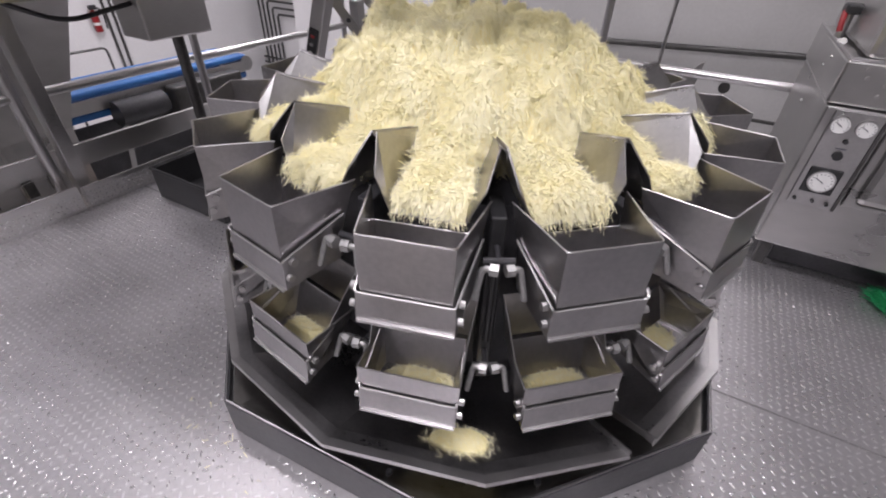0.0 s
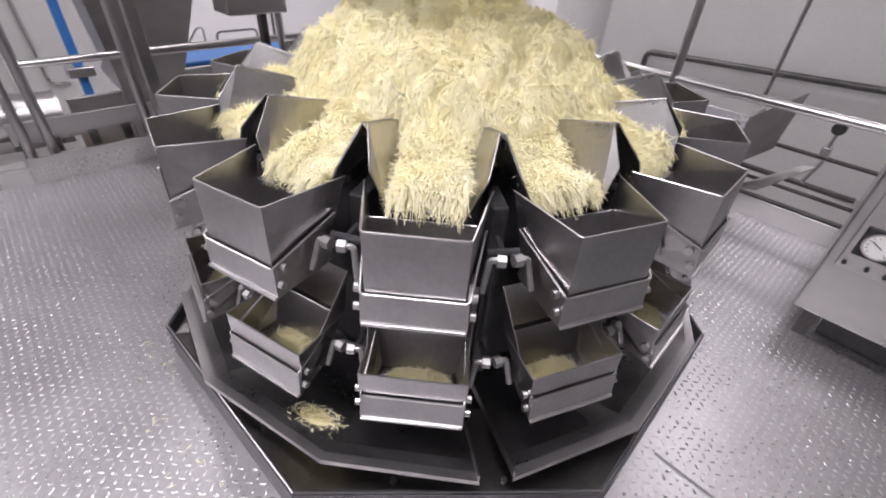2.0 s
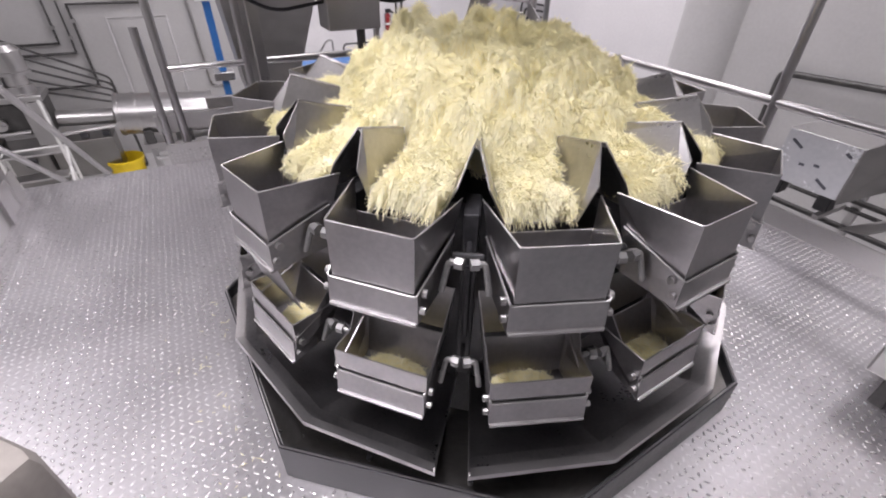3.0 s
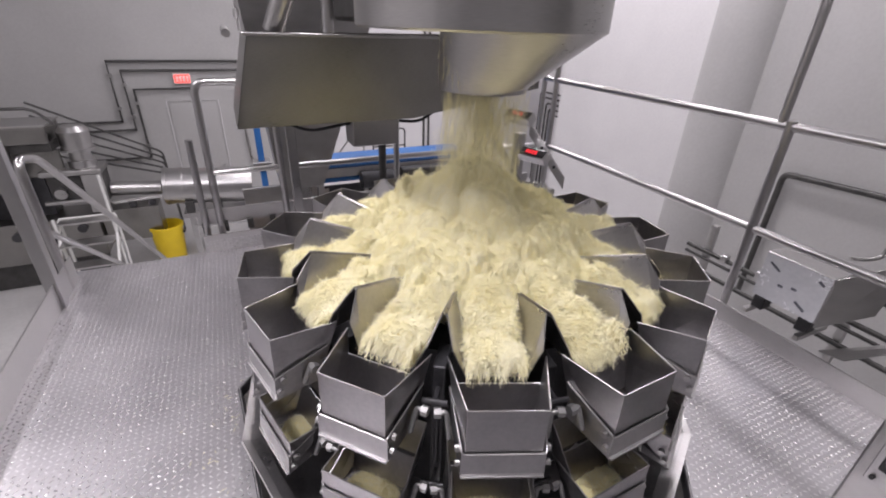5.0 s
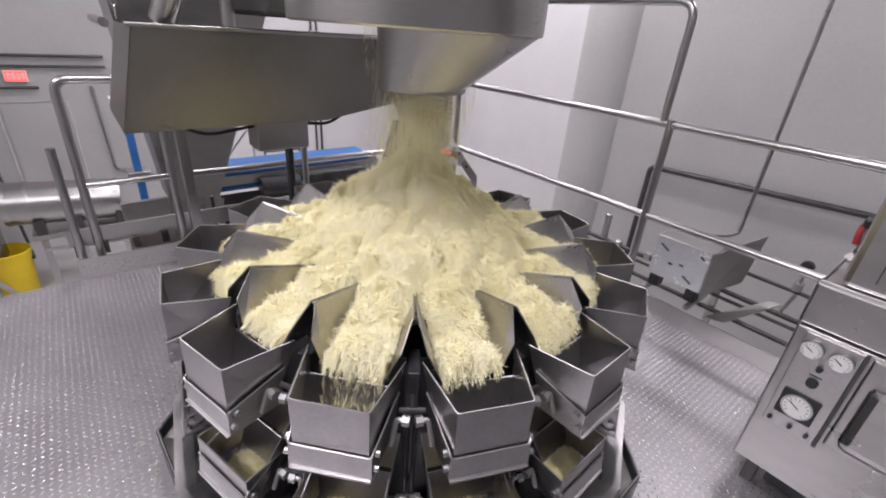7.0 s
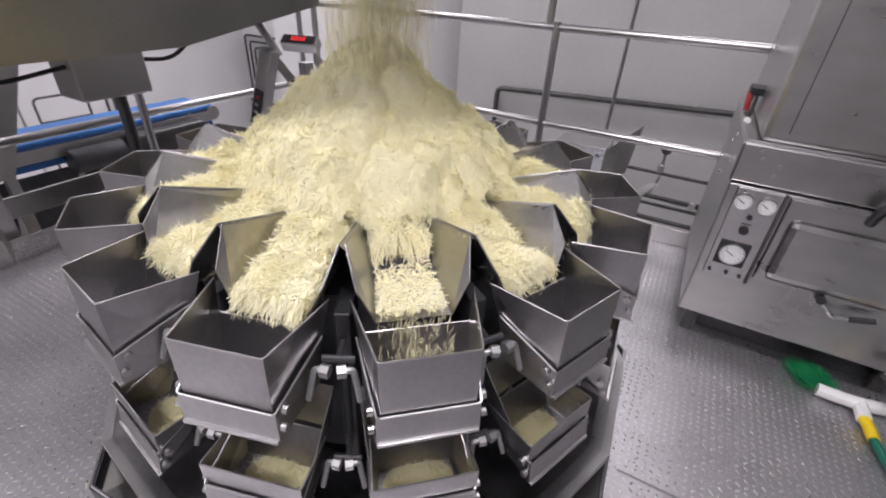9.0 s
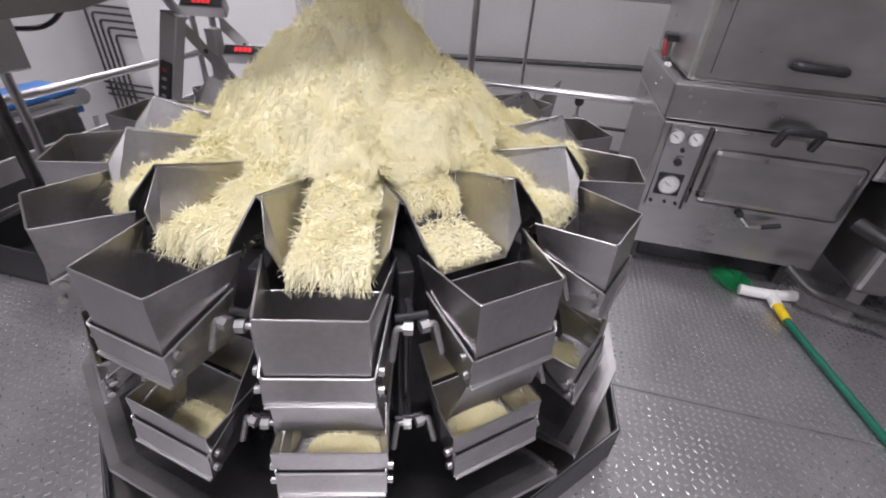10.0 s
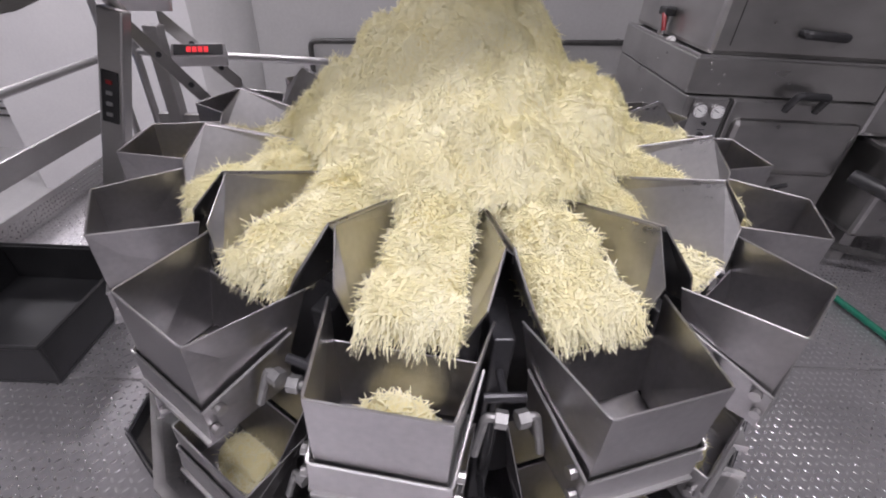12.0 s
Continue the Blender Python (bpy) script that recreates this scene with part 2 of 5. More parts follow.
def tread_lugs():
    """The raised lugs of the tread plate: a lens each, turned by turns, in one mesh."""
    pitch, verts, faces = 0.0235, [], []
    base = [(-0.5, 0), (-0.22, -0.5), (0.22, -0.5), (0.5, 0), (0.22, 0.5), (-0.22, 0.5)]
    for i in range(int((2.25 - P0) / pitch)):
        for j in range(int((Q1 - Q0) / pitch)):
            p, q = P0 + 0.02 + i * pitch, Q0 + 0.02 + j * pitch
            x, y, _ = room(p, q)
            # none under the cabinet, none inside the eight-sided curb
            turn = radians((math.degrees(math.atan2(x, -y)) - CURB_TURN) % 45 - 22.5)
            if math.hypot(x, y) * math.cos(turn) < CURB_R * math.cos(radians(22.5)) + 0.010 or (1.05 < p and 0.95 < q < 1.55):
                continue
            a = ANGLE + radians(45 if (i + j) % 2 else -45)
            ca, sa = math.cos(a), math.sin(a)
            k = len(verts)
            wear = 0.75 + 0.3 * noise.noise(Vector((x * 3, y * 3, 0)))
            for u, v in base:
                lx, ly = u * 0.0195, v * 0.0062
                verts.append((x + lx * ca - ly * sa, y + lx * sa + ly * ca, 0.0002))
            for u in (-0.24, 0.24):
                verts.append((x + u * 0.0195 * ca, y + u * 0.0195 * sa, 0.0023 * wear))
            faces += [(k, k + 1, k + 6), (k + 1, k + 2, k + 7, k + 6), (k + 2, k + 3, k + 7), (k + 3, k + 4, k + 7), (k + 4, k + 5, k + 6, k + 7), (k + 5, k, k + 6)]
    me = bpy.data.meshes.new("tread_lugs")
    me.from_pydata(verts, [], faces)
    me.materials.append(LUG_STEEL)
    me.polygons.foreach_set("use_smooth", [True] * len(faces))
    ob = new("tread_lugs", me)
    ob.parent = floor
    tagged(ob, "lugs of the tread plate, lightened for their glints", kind="stuff")


tread_lugs()
bm = bmesh.new()
for a, b in (((0.87, 0.0), (3.5, 0.0)), ((-1.82, -0.14), (-0.89, -0.14))):
    pa, pb = room(*a), room(*b)
    side = (pb - pa).normalized().cross(Vector((0, 0, 1))) * 0.004
    bm.faces.new([bm.verts.new(v + Vector((0, 0, 0.0022))) for v in (pa - side, pb - side, pb + side, pa + side)])
part("plate_seam", bm, SEAM, floor, "dirt-filled joint between floor plates")


def slab(name, lo, hi, material, label, category):
    bm = box(bmesh.new(), lo, hi)
    ob = part(name, bm, material)
    ob.matrix_basis = Matrix.Rotation(ANGLE, 4, "Z")
    return tagged(ob, label, category, kind="structure")


LOW = -2.3
slab("ground", (-9.2, -6.2, LOW - 0.2), (7.2, 7.4, LOW), CONCRETE, "grey sealed concrete floor of the hall below", "floor")
slab("wall_north", (-3.0, 5.06, LOW), (7.0, 5.3, 4.2), WALL_GREY, "plain pale grey panelled hall wall", "wall")
slab("wall_north_far", (-9.0, 6.4, LOW), (-2.9, 6.6, 4.2), WALL_PAINT, "bright white panelled hall wall", "wall")
slab("wall_west", (-8.64, -6.0, LOW), (-8.42, 7.2, 4.2), WALL_GREY, "pale grey hall wall with pipework", "wall")
slab("wall_west_white", (-8.42, 0.35, LOW), (-8.395, 6.4, 4.2), WALL_PAINT, "bright white cladding on the hall wall", "wall")
# out of view: these two walls and the ceiling give the steel something to reflect
slab("wall_south", (-9.0, -6.2, LOW), (7.2, -6.0, 4.2), WALL_GREY, "unseen pale grey wall added to close the hall", "wall")
slab("wall_east", (7.0, -6.0, LOW), (7.2, 7.2, 4.2), WALL_GREY, "unseen pale grey wall added to close the hall", "wall")
slab("ceiling", (-9.2, -6.2, 4.2), (7.2, 7.4, 4.4), CEILING_PAINT, "unseen light ceiling added to close the hall", "ceiling")
bm = rod(bmesh.new(), (0, 0, LOW), (0, 0, 4.2), 0.42, n=40)
pillar = part("pillar", bm, WALL_GREY, smooth=True)
pillar.matrix_basis = in_room(-2.72, 5.2)
tagged(pillar, "round grey wall corner column", "column", kind="structure")


# ---- ceiling lamps ----
def ceiling_lamp():
    lamp = thing("ceiling_light", in_room(*LAMP_PLACES[0], 4.12), "long white ceiling light with a bright diffuser", "ceiling light", "ceiling lights of the hall")
    bm = box(bmesh.new(), (-0.75, -0.2, 0.0), (0.75, 0.2, 0.08), bevel=0.01)
    part("housing", bm, WHITE_PLASTIC, lamp)
    bm = box(bmesh.new(), (-0.72, -0.17, -0.012), (0.72, 0.17, -0.002))
    part("diffuser", bm, LAMP_GLOW, lamp, "glowing white diffuser")
    return lamp


first = ceiling_lamp()
for place in LAMP_PLACES[1:]:
    copy_thing(first, in_room(*place, 4.12))
for place, watts in zip(LAMP_PLACES, LAMP_WATTS):
    light = bpy.data.lights.new("ceiling_lamp", "AREA")
    light.shape, light.size, light.size_y, light.energy, light.color = "RECTANGLE", 1.4, 0.35, watts, (1.0, 0.97, 0.96)
    ob = new("ceiling_lamp", light)
    ob.matrix_basis = in_room(*place, 4.08)


# ---- the weigher: fourteen heads round one axis ----
HEADS = 14
STEP = 360 / HEADS


def at_head(k, r, z):
    return pose(0, 0, 0, 0, 0, k * STEP) @ Matrix.Translation((0, -r, z))


def weigher_base():
    curb = thing("weigher_curb", Matrix(), "dark eight-sided steel curb round the weigher", "curb")
    bm = bmesh.new()
    a, b, c, d = octagon(CURB_R, 0.004), octagon(CURB_R, 0.13), octagon(CURB_R - 0.012, 0.13), octagon(CURB_R - 0.012, -0.35)
    for lo, hi in ((a, b), (b, c), (c, d)):
        for i in range(8):
            j = (i + 1) % 8
            bm.faces.new([bm.verts.new(v) for v in (lo[i], lo[j], hi[j], hi[i])])
    bmesh.ops.remove_doubles(bm, verts=bm.verts, dist=1e-5)
    part("skirt", bm, DARK_STEEL, curb)
    bm = bmesh.new()
    edge = octagon(CURB_R - 0.006, 0.132)
    pipe(bm, edge + [edge[0]], 0.0026, 6)
    part("edge", bm, HOPPER_STEEL, curb, "thin bright top edge")
    outer, inner = octagon(CURB_R - 0.014, 0.088), octagon(0.60, 0.045)
    ledge = part("drip_ledge", sheet(bmesh.new(), [[outer[i], outer[(i + 1) % 8], inner[(i + 1) % 8], inner[i]] for i in range(8)], 0.004), DARKENED_SHEET, curb, "dull wet drip ledge inside the curb")
    for v in range(16):
        c = outer[v // 2].lerp(outer[(v // 2 + 1) % 8], 0.3 + 0.4 * (v % 2)) * 0.955
        c.z = 0.0865
        part("bolt", rod(bmesh.new(), c, c + Vector((0, 0, 0.012)), 0.008, n=8), DARK_STEEL, ledge, smooth=True)

    drum = thing("weigher_body", Matrix(), "dark steel centre drum carrying the weigher heads", "machine body")
    bm = lathe(bmesh.new(), [(0.0, -0.33), (0.42, -0.33), (0.42, 0.12), (0.52, 0.22), (0.52, 0.70), (0.40, 0.74), (0.0, 0.76)], 56)
    bmesh.ops.remove_doubles(bm, verts=bm.verts, dist=1e-5)
    part("drum", bm, DARK_STEEL, drum, smooth=True)
    for i in range(4):
        bm = bmesh.new()
        box(bm, (-0.05, -0.80, -0.33), (0.05, -0.42, -0.20), pose(0, 0, 0, 0, 0, 26 + 90 * i), bevel=0.006)
        part("foot", bm, DARK_STEEL, drum)
    for k in range(HEADS):
        bm = bmesh.new()
        m = pose(0, 0, 0, 0, 0, (k + 0.5) * STEP)
        box(bm, (-0.016, -0.60, 0.26), (0.016, -0.51, 0.72), m, bevel=0.004)
        rod(bm, m @ Vector((0.0, -0.605, 0.60)), m @ Vector((0.0, -0.605, 0.40)), 0.008, n=8)
        part("actuator", bm, BLACK_PLASTIC if k % 2 else DARK_STEEL, drum)
        for z in (0.655, 0.36):
            bm = rod(bmesh.new(), m @ Vector((-0.030, -0.645, z)), m @ Vector((0.030, -0.645, z)), 0.0075, n=10)
            rod(bm, m @ Vector((0, -0.645, z)), m @ Vector((0, -0.59, z)), 0.006, n=8)
            part("pivot_pin", bm, DARK_STEEL, drum, smooth=True)



def chute_half(first_head, name_label):
    """One half of the collecting chute: seven sloping panels with a turned-up lip."""
    half = thing("collecting_chute", Matrix(), name_label, "chute", "halves of the collecting chute")
    for k in range(first_head, first_head + 7):
        a0, a1 = radians((k - 0.5) * STEP), radians((k + 0.5) * STEP)
        if k == first_head:
            a0 += 0.043
        if k == first_head + 6:
            a1 -= 0.043

        def ring(a, r, z):
            return Vector((r * math.sin(a), -r * math.cos(a), z))
        bm = bmesh.new()
        # outer band bent flatter, so that it mirrors the ceiling and looks lighter
        polys = [[ring(a0, 0.832, 0.2035), ring(a1, 0.832, 0.2035), ring(a1, 0.780, 0.1915), ring(a0, 0.780, 0.1915)], [ring(a0, 0.780, 0.1915), ring(a1, 0.780, 0.1915), ring(a1, 0.40, 0.02), ring(a0, 0.40, 0.02)]]
        sheet(bm, polys, 0.003)
        panel = part("panel", bm, CHUTE_STEEL, half)
        bm = bmesh.new()
        sheet(bm, [[ring(a0, 0.834, 0.208), ring(a1, 0.834, 0.208), ring(a1, 0.812, 0.2030), ring(a0, 0.812, 0.2030)], [ring(a0, 0.834, 0.208), ring(a1, 0.834, 0.208), ring(a1, 0.836, 0.196), ring(a0, 0.836, 0.196)]], 0.002)
        part("lip", bm, RIM_STEEL, panel, "bright worn lip")
    for a in (radians((first_head - 0.5) * STEP) + 0.043, radians((first_head + 6.5) * STEP) - 0.043):
        bm = bmesh.new()
        q = [Vector((r * math.sin(a), -r * math.cos(a), z)) for r, z in ((0.832, 0.206), (0.832, 0.225), (0.45, 0.08), (0.45, 0.045))]
        sheet(bm, [q], 0.004)
        part("end_flange", bm, PAN_STEEL, half, "bright end flange")
    return half


weigher_base()
chute_half(1, "dark dusty steel half of the collecting chute")
chute_half(8, "dark dusty steel half of the collecting chute")


def hopper(kind, m, inner, outer, z_top, z_low, rod_z, lip, label, group):
    """A sheet-metal hopper with a swinging gate. inner, outer, lip: (radius, half width)."""
    r0, z0 = 0.675, z_low
    body_of = thing(kind, m, label, "hopper", group)

    def L(w, r, z):
        return Vector((w, r0 - r, z - z0))
    ri, wi = inner
    ro, wo = outer
    top = [L(-wi, ri, z_top), L(wi, ri, z_top), L(wo, ro, z_top), L(-wo, ro, z_top)]
    zb = z_low + 0.016
    low = [L(-wi * 0.82, ri + 0.045, zb + 0.01), L(wi * 0.82, ri + 0.045, zb + 0.01), L(wo * 0.98, ro + 0.003, zb), L(-wo * 0.98, ro + 0.003, zb)]
    cut = 0.068 if kind == "feed_hopper" else 0.012
    back = [top[0].lerp(low[0], cut / (z_top - zb)), top[1].lerp(low[1], cut / (z_top - zb))]
    polys = [[top[1], top[2], low[2], low[1], back[1]], [top[2], top[3], low[3], low[2]], [top[3], top[0], back[0], low[0], low[3]], [back[0], back[1], low[1], low[0]]]
    bm = sheet(bmesh.new(), polys, 0.0022)
    part("body", bm, HOPPER_STEEL, body_of)
    # rod of lighter steel along the rim draws its edge highlight
    bm = bmesh.new()
    pipe(bm, [top[0], top[3], top[2], top[1]], 0.0017, 6, bend=0.008, steps=3)
    part("rim", bm, RIM_STEEL, body_of, "thin light rod along the rim for its edge highlight", smooth=True)
    bm = bmesh.new()
    rod(bm, back[0], back[1], 0.0017, n=6)
    part("back_edge", bm, HOPPER_STEEL, body_of)
    if kind == "weigh_hopper":
        peak = [L(-wi - 0.012, ri - 0.012, z_top + 0.115), L(wi + 0.012, ri - 0.012, z_top + 0.115)]
        wing = [top[0].lerp(top[3], 0.55), top[1].lerp(top[2], 0.55)]
        lift = Vector((0, 0, 0.002))
        bm = sheet(bmesh.new(), [[top[0] + lift, top[1] + lift, peak[1], peak[0]], [top[0] + lift, peak[0], wing[0] + lift], [top[1] + lift, peak[1], wing[1] + lift]], 0.002)
        part("back_guard", bm, HOPPER_STEEL, body_of, "raised grey back guard with sloping wings")
    # the gate: a scoop round the lower part, with a bright bail and a turned-out lip
    rl, wl = lip
    g = 0.004
    f_top = [L(-wl + 0.004, ro + 0.007, rod_z), L(wl - 0.004, ro + 0.007, rod_z)]
    f_low = [L(-wl + 0.002, rl, z_low), L(wl - 0.002, rl, z_low)]
    bk_top = [L(-wi * 0.92 - g, ri + 0.03, rod_z + 0.055), L(wi * 0.92 + g, ri + 0.03, rod_z + 0.055)]
    bk_low = [L(-wi * 0.86 - g, ri + 0.045, z_low + 0.012), L(wi * 0.86 + g, ri + 0.045, z_low + 0.012)]
    gate = part("gate", sheet(bmesh.new(), [[f_top[0], f_top[1], f_low[1], f_low[0]], [f_top[0], f_low[0], bk_low[0], bk_top[0]], [f_top[1], f_low[1], bk_low[1], bk_top[1]]], 0.002), HOPPER_STEEL, body_of)
    flap = part("flap", sheet(bmesh.new(), [[Vector((-wl + 0.005, 0, 0)), Vector((wl - 0.005, 0, 0)), Vector((wi * 0.86, 0.130, 0.012)), Vector((-wi * 0.86, 0.130, 0.012))]], 0.002), HOPPER_STEEL, body_of, "hinged discharge flap")
    flap.location = (0, r0 - rl + 0.010, 0.002)
    bm = bmesh.new()
    pipe(bm, [bk_top[0], f_top[0] + Vector((0, 0, 0.004)), f_top[0] + Vector((0.006, 0, 0)), f_top[1] + Vector((-0.006, 0, 0)), f_top[1] + Vector((0, 0, 0.004)), bk_top[1]], 0.0024, 6, bend=0.006, steps=3)
    part("bail", bm, RIM_STEEL, gate, "bright bent wire bail", smooth=True)
    bm = bmesh.new()
    box(bm, (-wl + 0.004, r0 - rl - 0.006, -0.004), (wl - 0.004, r0 - rl + 0.006, 0.003), bevel=0.0012)
    part("lip", bm, RIM_STEEL, gate, "bright turned-out lip")
    for s in (-1, 1):
        bm = bmesh.new()
        for rr, zz, rad in ((ro - 0.012, rod_z - 0.002, 0.0085), (ro + 0.0, z_low + 0.028, 0.0075)):
            c = L(s * (wl - 0.001), rr, zz)
            rod(bm, c, c + Vector((s * 0.010, 0, 0)), rad, n=10)
        part("bolt", bm, RIM_STEEL, gate, "bright hex-headed bolt", smooth=True)
        bm = bmesh.new()
        w = s * (wo * 0.45 + wi * 0.55 + 0.016)
        pipe(bm, [L(w + s * 0.018, 0.672, rod_z + 0.030), L(w + s * 0.002, 0.672, rod_z + 0.030), L(w, 0.676, rod_z + 0.016), L(w - s * 0.006, 0.690, rod_z - 0.030)], 0.0062, 8, bend=0.010, steps=3)
        part("crank_arm", bm, CAST, body_of, "pale cast crank arm", smooth=True)
        bm = bmesh.new()
        c = L(w + s * 0.014, 0.672, rod_z + 0.030)
        rod(bm, c, c + Vector((s * 0.016, 0, 0)), 0.0125, n=6)
        part("nut", bm, CAST, body_of)
    return body_of


UPPER_Z, LOWER_Z = 0.576, 0.313
upper = {}
lower = {}
first = hopper("feed_hopper", at_head(0, 0.675, UPPER_Z), (0.589, 0.115), (0.750, 0.084), 0.755, UPPER_Z, 0.637, (0.760, 0.094), "grey stainless feed hopper with open flared top", "feed hoppers of the weigher")
upper[0] = first
for k in range(1, HEADS):
    upper[k] = copy_thing(first, at_head(k, 0.675, UPPER_Z))
first = hopper("weigh_hopper", at_head(0, 0.675, LOWER_Z), (0.612, 0.100), (0.754, 0.107), 0.427, LOWER_Z, 0.372, (0.768, 0.107), "grey stainless weigh hopper above the chute", "weigh hoppers of the weigher")
lower[0] = first
for k in range(1, HEADS):
    lower[k] = copy_thing(first, at_head(k, 0.675, LOWER_Z))


def feeder_pan():
    """A radial feeder pan: flat floor falling outwards, flared sides cut back at the mouth."""
    pan = thing("feeder_pan", at_head(0, 0.0, 0.0), "satin stainless radial feeder pan with flared sides", "feeder pan", "feeder pans of the weigher")

    def L(w, r, z):
        return Vector((w, -r, z))
    bm = bmesh.new()
    sheet(bm, [[L(-0.044, 0.24, 0.712), L(0.044, 0.24, 0.712), L(0.072, 0.602, 0.706), L(-0.072, 0.602, 0.706)]], 0.002)
    part("pan_floor", bm, PAN_STEEL, pan)
    for s in (-1, 1):
        bm = bmesh.new()
        a, b, c, d, e = L(s * 0.044, 0.24, 0.712), L(s * 0.072, 0.602, 0.706), L(s * 0.104, 0.592, 0.775), L(s * 0.1165, 0.536, 0.838), L(s * 0.0535, 0.245, 0.756)
        sheet(bm, [[a, b, d], [b, c, d], [a, d, e]], 0.002)
        side = part("pan_side", bm, PAN_STEEL, pan)
        bm = bmesh.new()
        pipe(bm, [b, c, d, e], 0.0016, 6)
        part("edge", bm, HOPPER_STEEL, side)
        if s == 1:
            bm = bmesh.new()
            sheet(bm, [[d, e, e + Vector((0.006, 0, -0.004)), d + Vector((0.012, 0.0, -0.008))], [d + Vector((0.012, 0, -0.008)), e + Vector((0.006, 0, -0.004)), e + Vector((0.008, 0, -0.02)), d + Vector((0.014, 0.01, -0.03))]], 0.0015)
            part("fold", bm, PAN_STEEL, side, "folded cover strip over the gap")
    return pan


first = feeder_pan()
for k in range(1, HEADS):
    copy_thing(first, at_head(k, 0.0, 0.0))


# ---- the product: heaped strands ----
def lumps(x, y, seed, coarse, fine):
    """Rounded clods with sharp clefts between them."""
    a = abs(noise.noise(Vector((x * 9, y * 9, seed))))
    b = abs(noise.noise(Vector((x * 19, y * 19, seed + 4.1))))
    d = noise.noise(Vector((x * 4.5, y * 4.5, seed + 9.3)))
    return coarse * (min(a, 0.42) - 0.19) + fine * (min(b, 0.4) - 0.18) + 0.3 * coarse * d


def heap_height(r, a):
    base = np.interp(r, [0.0, 0.20, 0.27, 0.33, 0.38, 0.41, 0.44], [0.935, 0.935, 0.92, 0.892, 0.85, 0.81, 0.75])
    x, y = r * math.sin(a), -r * math.cos(a)
    return base - 0.006 + lumps(x, y, 3.1, 0.15, 0.07) * min(1.0, 1.6 - r * 1.6)


def cone_height(r, a):
    base = np.interp(r, [0.0, 0.05, 0.12, 0.20, 0.28, 0.33, 0.38], [1.10, 1.08, 1.015, 0.945, 0.885, 0.84, 0.775])
    x, y = r * math.sin(a), -r * math.cos(a)
    return base - 0.004 + lumps(x, y, 11.3, 0.10, 0.05) * min(1.0, 0.25 + r * 3.4)


def heap(name, height, r_max, count, frayed, label, category, below, fine):
    ob = thing(name, Matrix(), label, category, kind="stuff")
    bm = bmesh.new()
    n, m = 120, 48
    rings = [[bm.verts.new((r * math.sin(a), -r * math.cos(a), height(r, a) - 0.011)) for a in (2 * math.pi * i / n for i in range(n))] for r in (r_max * (j + 0.02) / m for j in range(m + 1))]
    for p, q in zip(rings, rings[1:]):
        for i in range(n):
            bm.faces.new((p[i], p[(i + 1) % n], q[(i + 1) % n], q[i]))
    bm.faces.new(rings[0])
    low = [bm.verts.new((v.co.x * 0.9, v.co.y * 0.9, below)) for v in rings[-1]]
    for i in range(n):
        bm.faces.new((rings[-1][i], rings[-1][(i + 1) % n], low[(i + 1) % n], low[i]))
    part("packed_core", bm, CHEESE_BODY, ob, smooth=True)
    c, w, u, long = [], [], [], []
    for _ in range(count):
        r, a = r_max * rng.random() ** 0.42 * 1.02, rng.random() * 2 * math.pi
        sa, ca = math.sin(a), math.cos(a)
        z = height(r, a)
        dr = max(-2.2, min(1.8, (height(r + 0.008, a) - height(max(r - 0.008, 0), a)) / 0.016))
        da = max(-1.8, min(1.8, (height(r, a + 0.008 / max(r, 0.03)) - z) / 0.008))
        out, side = np.array([sa, -ca, dr]), np.array([ca, sa, da])
        # neighbours lie much the same way, with strays between them
        t = 5.0 * noise.noise(Vector((r * sa * 11, r * ca * 11, z * 11))) + rng.normal(0, 0.65)
        stray = rng.random()
        lift = rng.normal(0, 0.16) if stray < 0.86 else rng.uniform(0.2, 1.5)
        c.append((r * sa, -r * ca, z + rng.uniform(-0.007, 0.006) + (0.004 if stray > 0.86 else 0)))
        w.append(out * math.cos(t) + side * math.sin(t) + np.array([0, 0, lift]))
        u.append((-dr * sa - da * ca, dr * ca - da * sa, 1.0))
        long.append(rng.uniform(0.026, 0.060) if stray < 0.86 else rng.uniform(0.016, 0.034))
    # ragged tufts that hang over the foot
    for _ in range(frayed):
        a = rng.random() * 2 * math.pi
        r = r_max * (0.80 + 0.20 * noise.noise(Vector((math.sin(a) * 5, math.cos(a) * 5, 2.2))) + rng.uniform(0.06, 0.20))
        z = height(min(r, r_max), a) + rng.uniform(-0.012, 0.014)
        c.append((r * math.sin(a), -r * math.cos(a), z))
        out = np.array([math.sin(a), -math.cos(a), 0]) * rng.uniform(0.2, 1.0) + np.array([math.cos(a), math.sin(a), 0]) * rng.normal(0, 0.45)
        w.append(out + np.array([0, 0, -rng.uniform(0.1, 1.5)]))
        u.append((math.sin(a), -math.cos(a), 1.0))
        long.append(rng.uniform(0.018, 0.046))
    count += frayed
    strands("shreds", c, w, u, long, rng.uniform(0.0011, 0.0018, count) * fine, rng.uniform(-0.003, 0.006, count), CHEESE, ob)
    return ob


mound = heap("cheese_mound", heap_height, 0.44, 51000, 5200, "lumpy mound of pale yellow shredded cheese", "shredded cheese", 0.71, 1.0)
cone = heap("cheese_cone", cone_height, 0.37, 56000, 2600, "peaked heap of pale yellow shredded cheese", "shredded cheese", 0.74, 0.8)


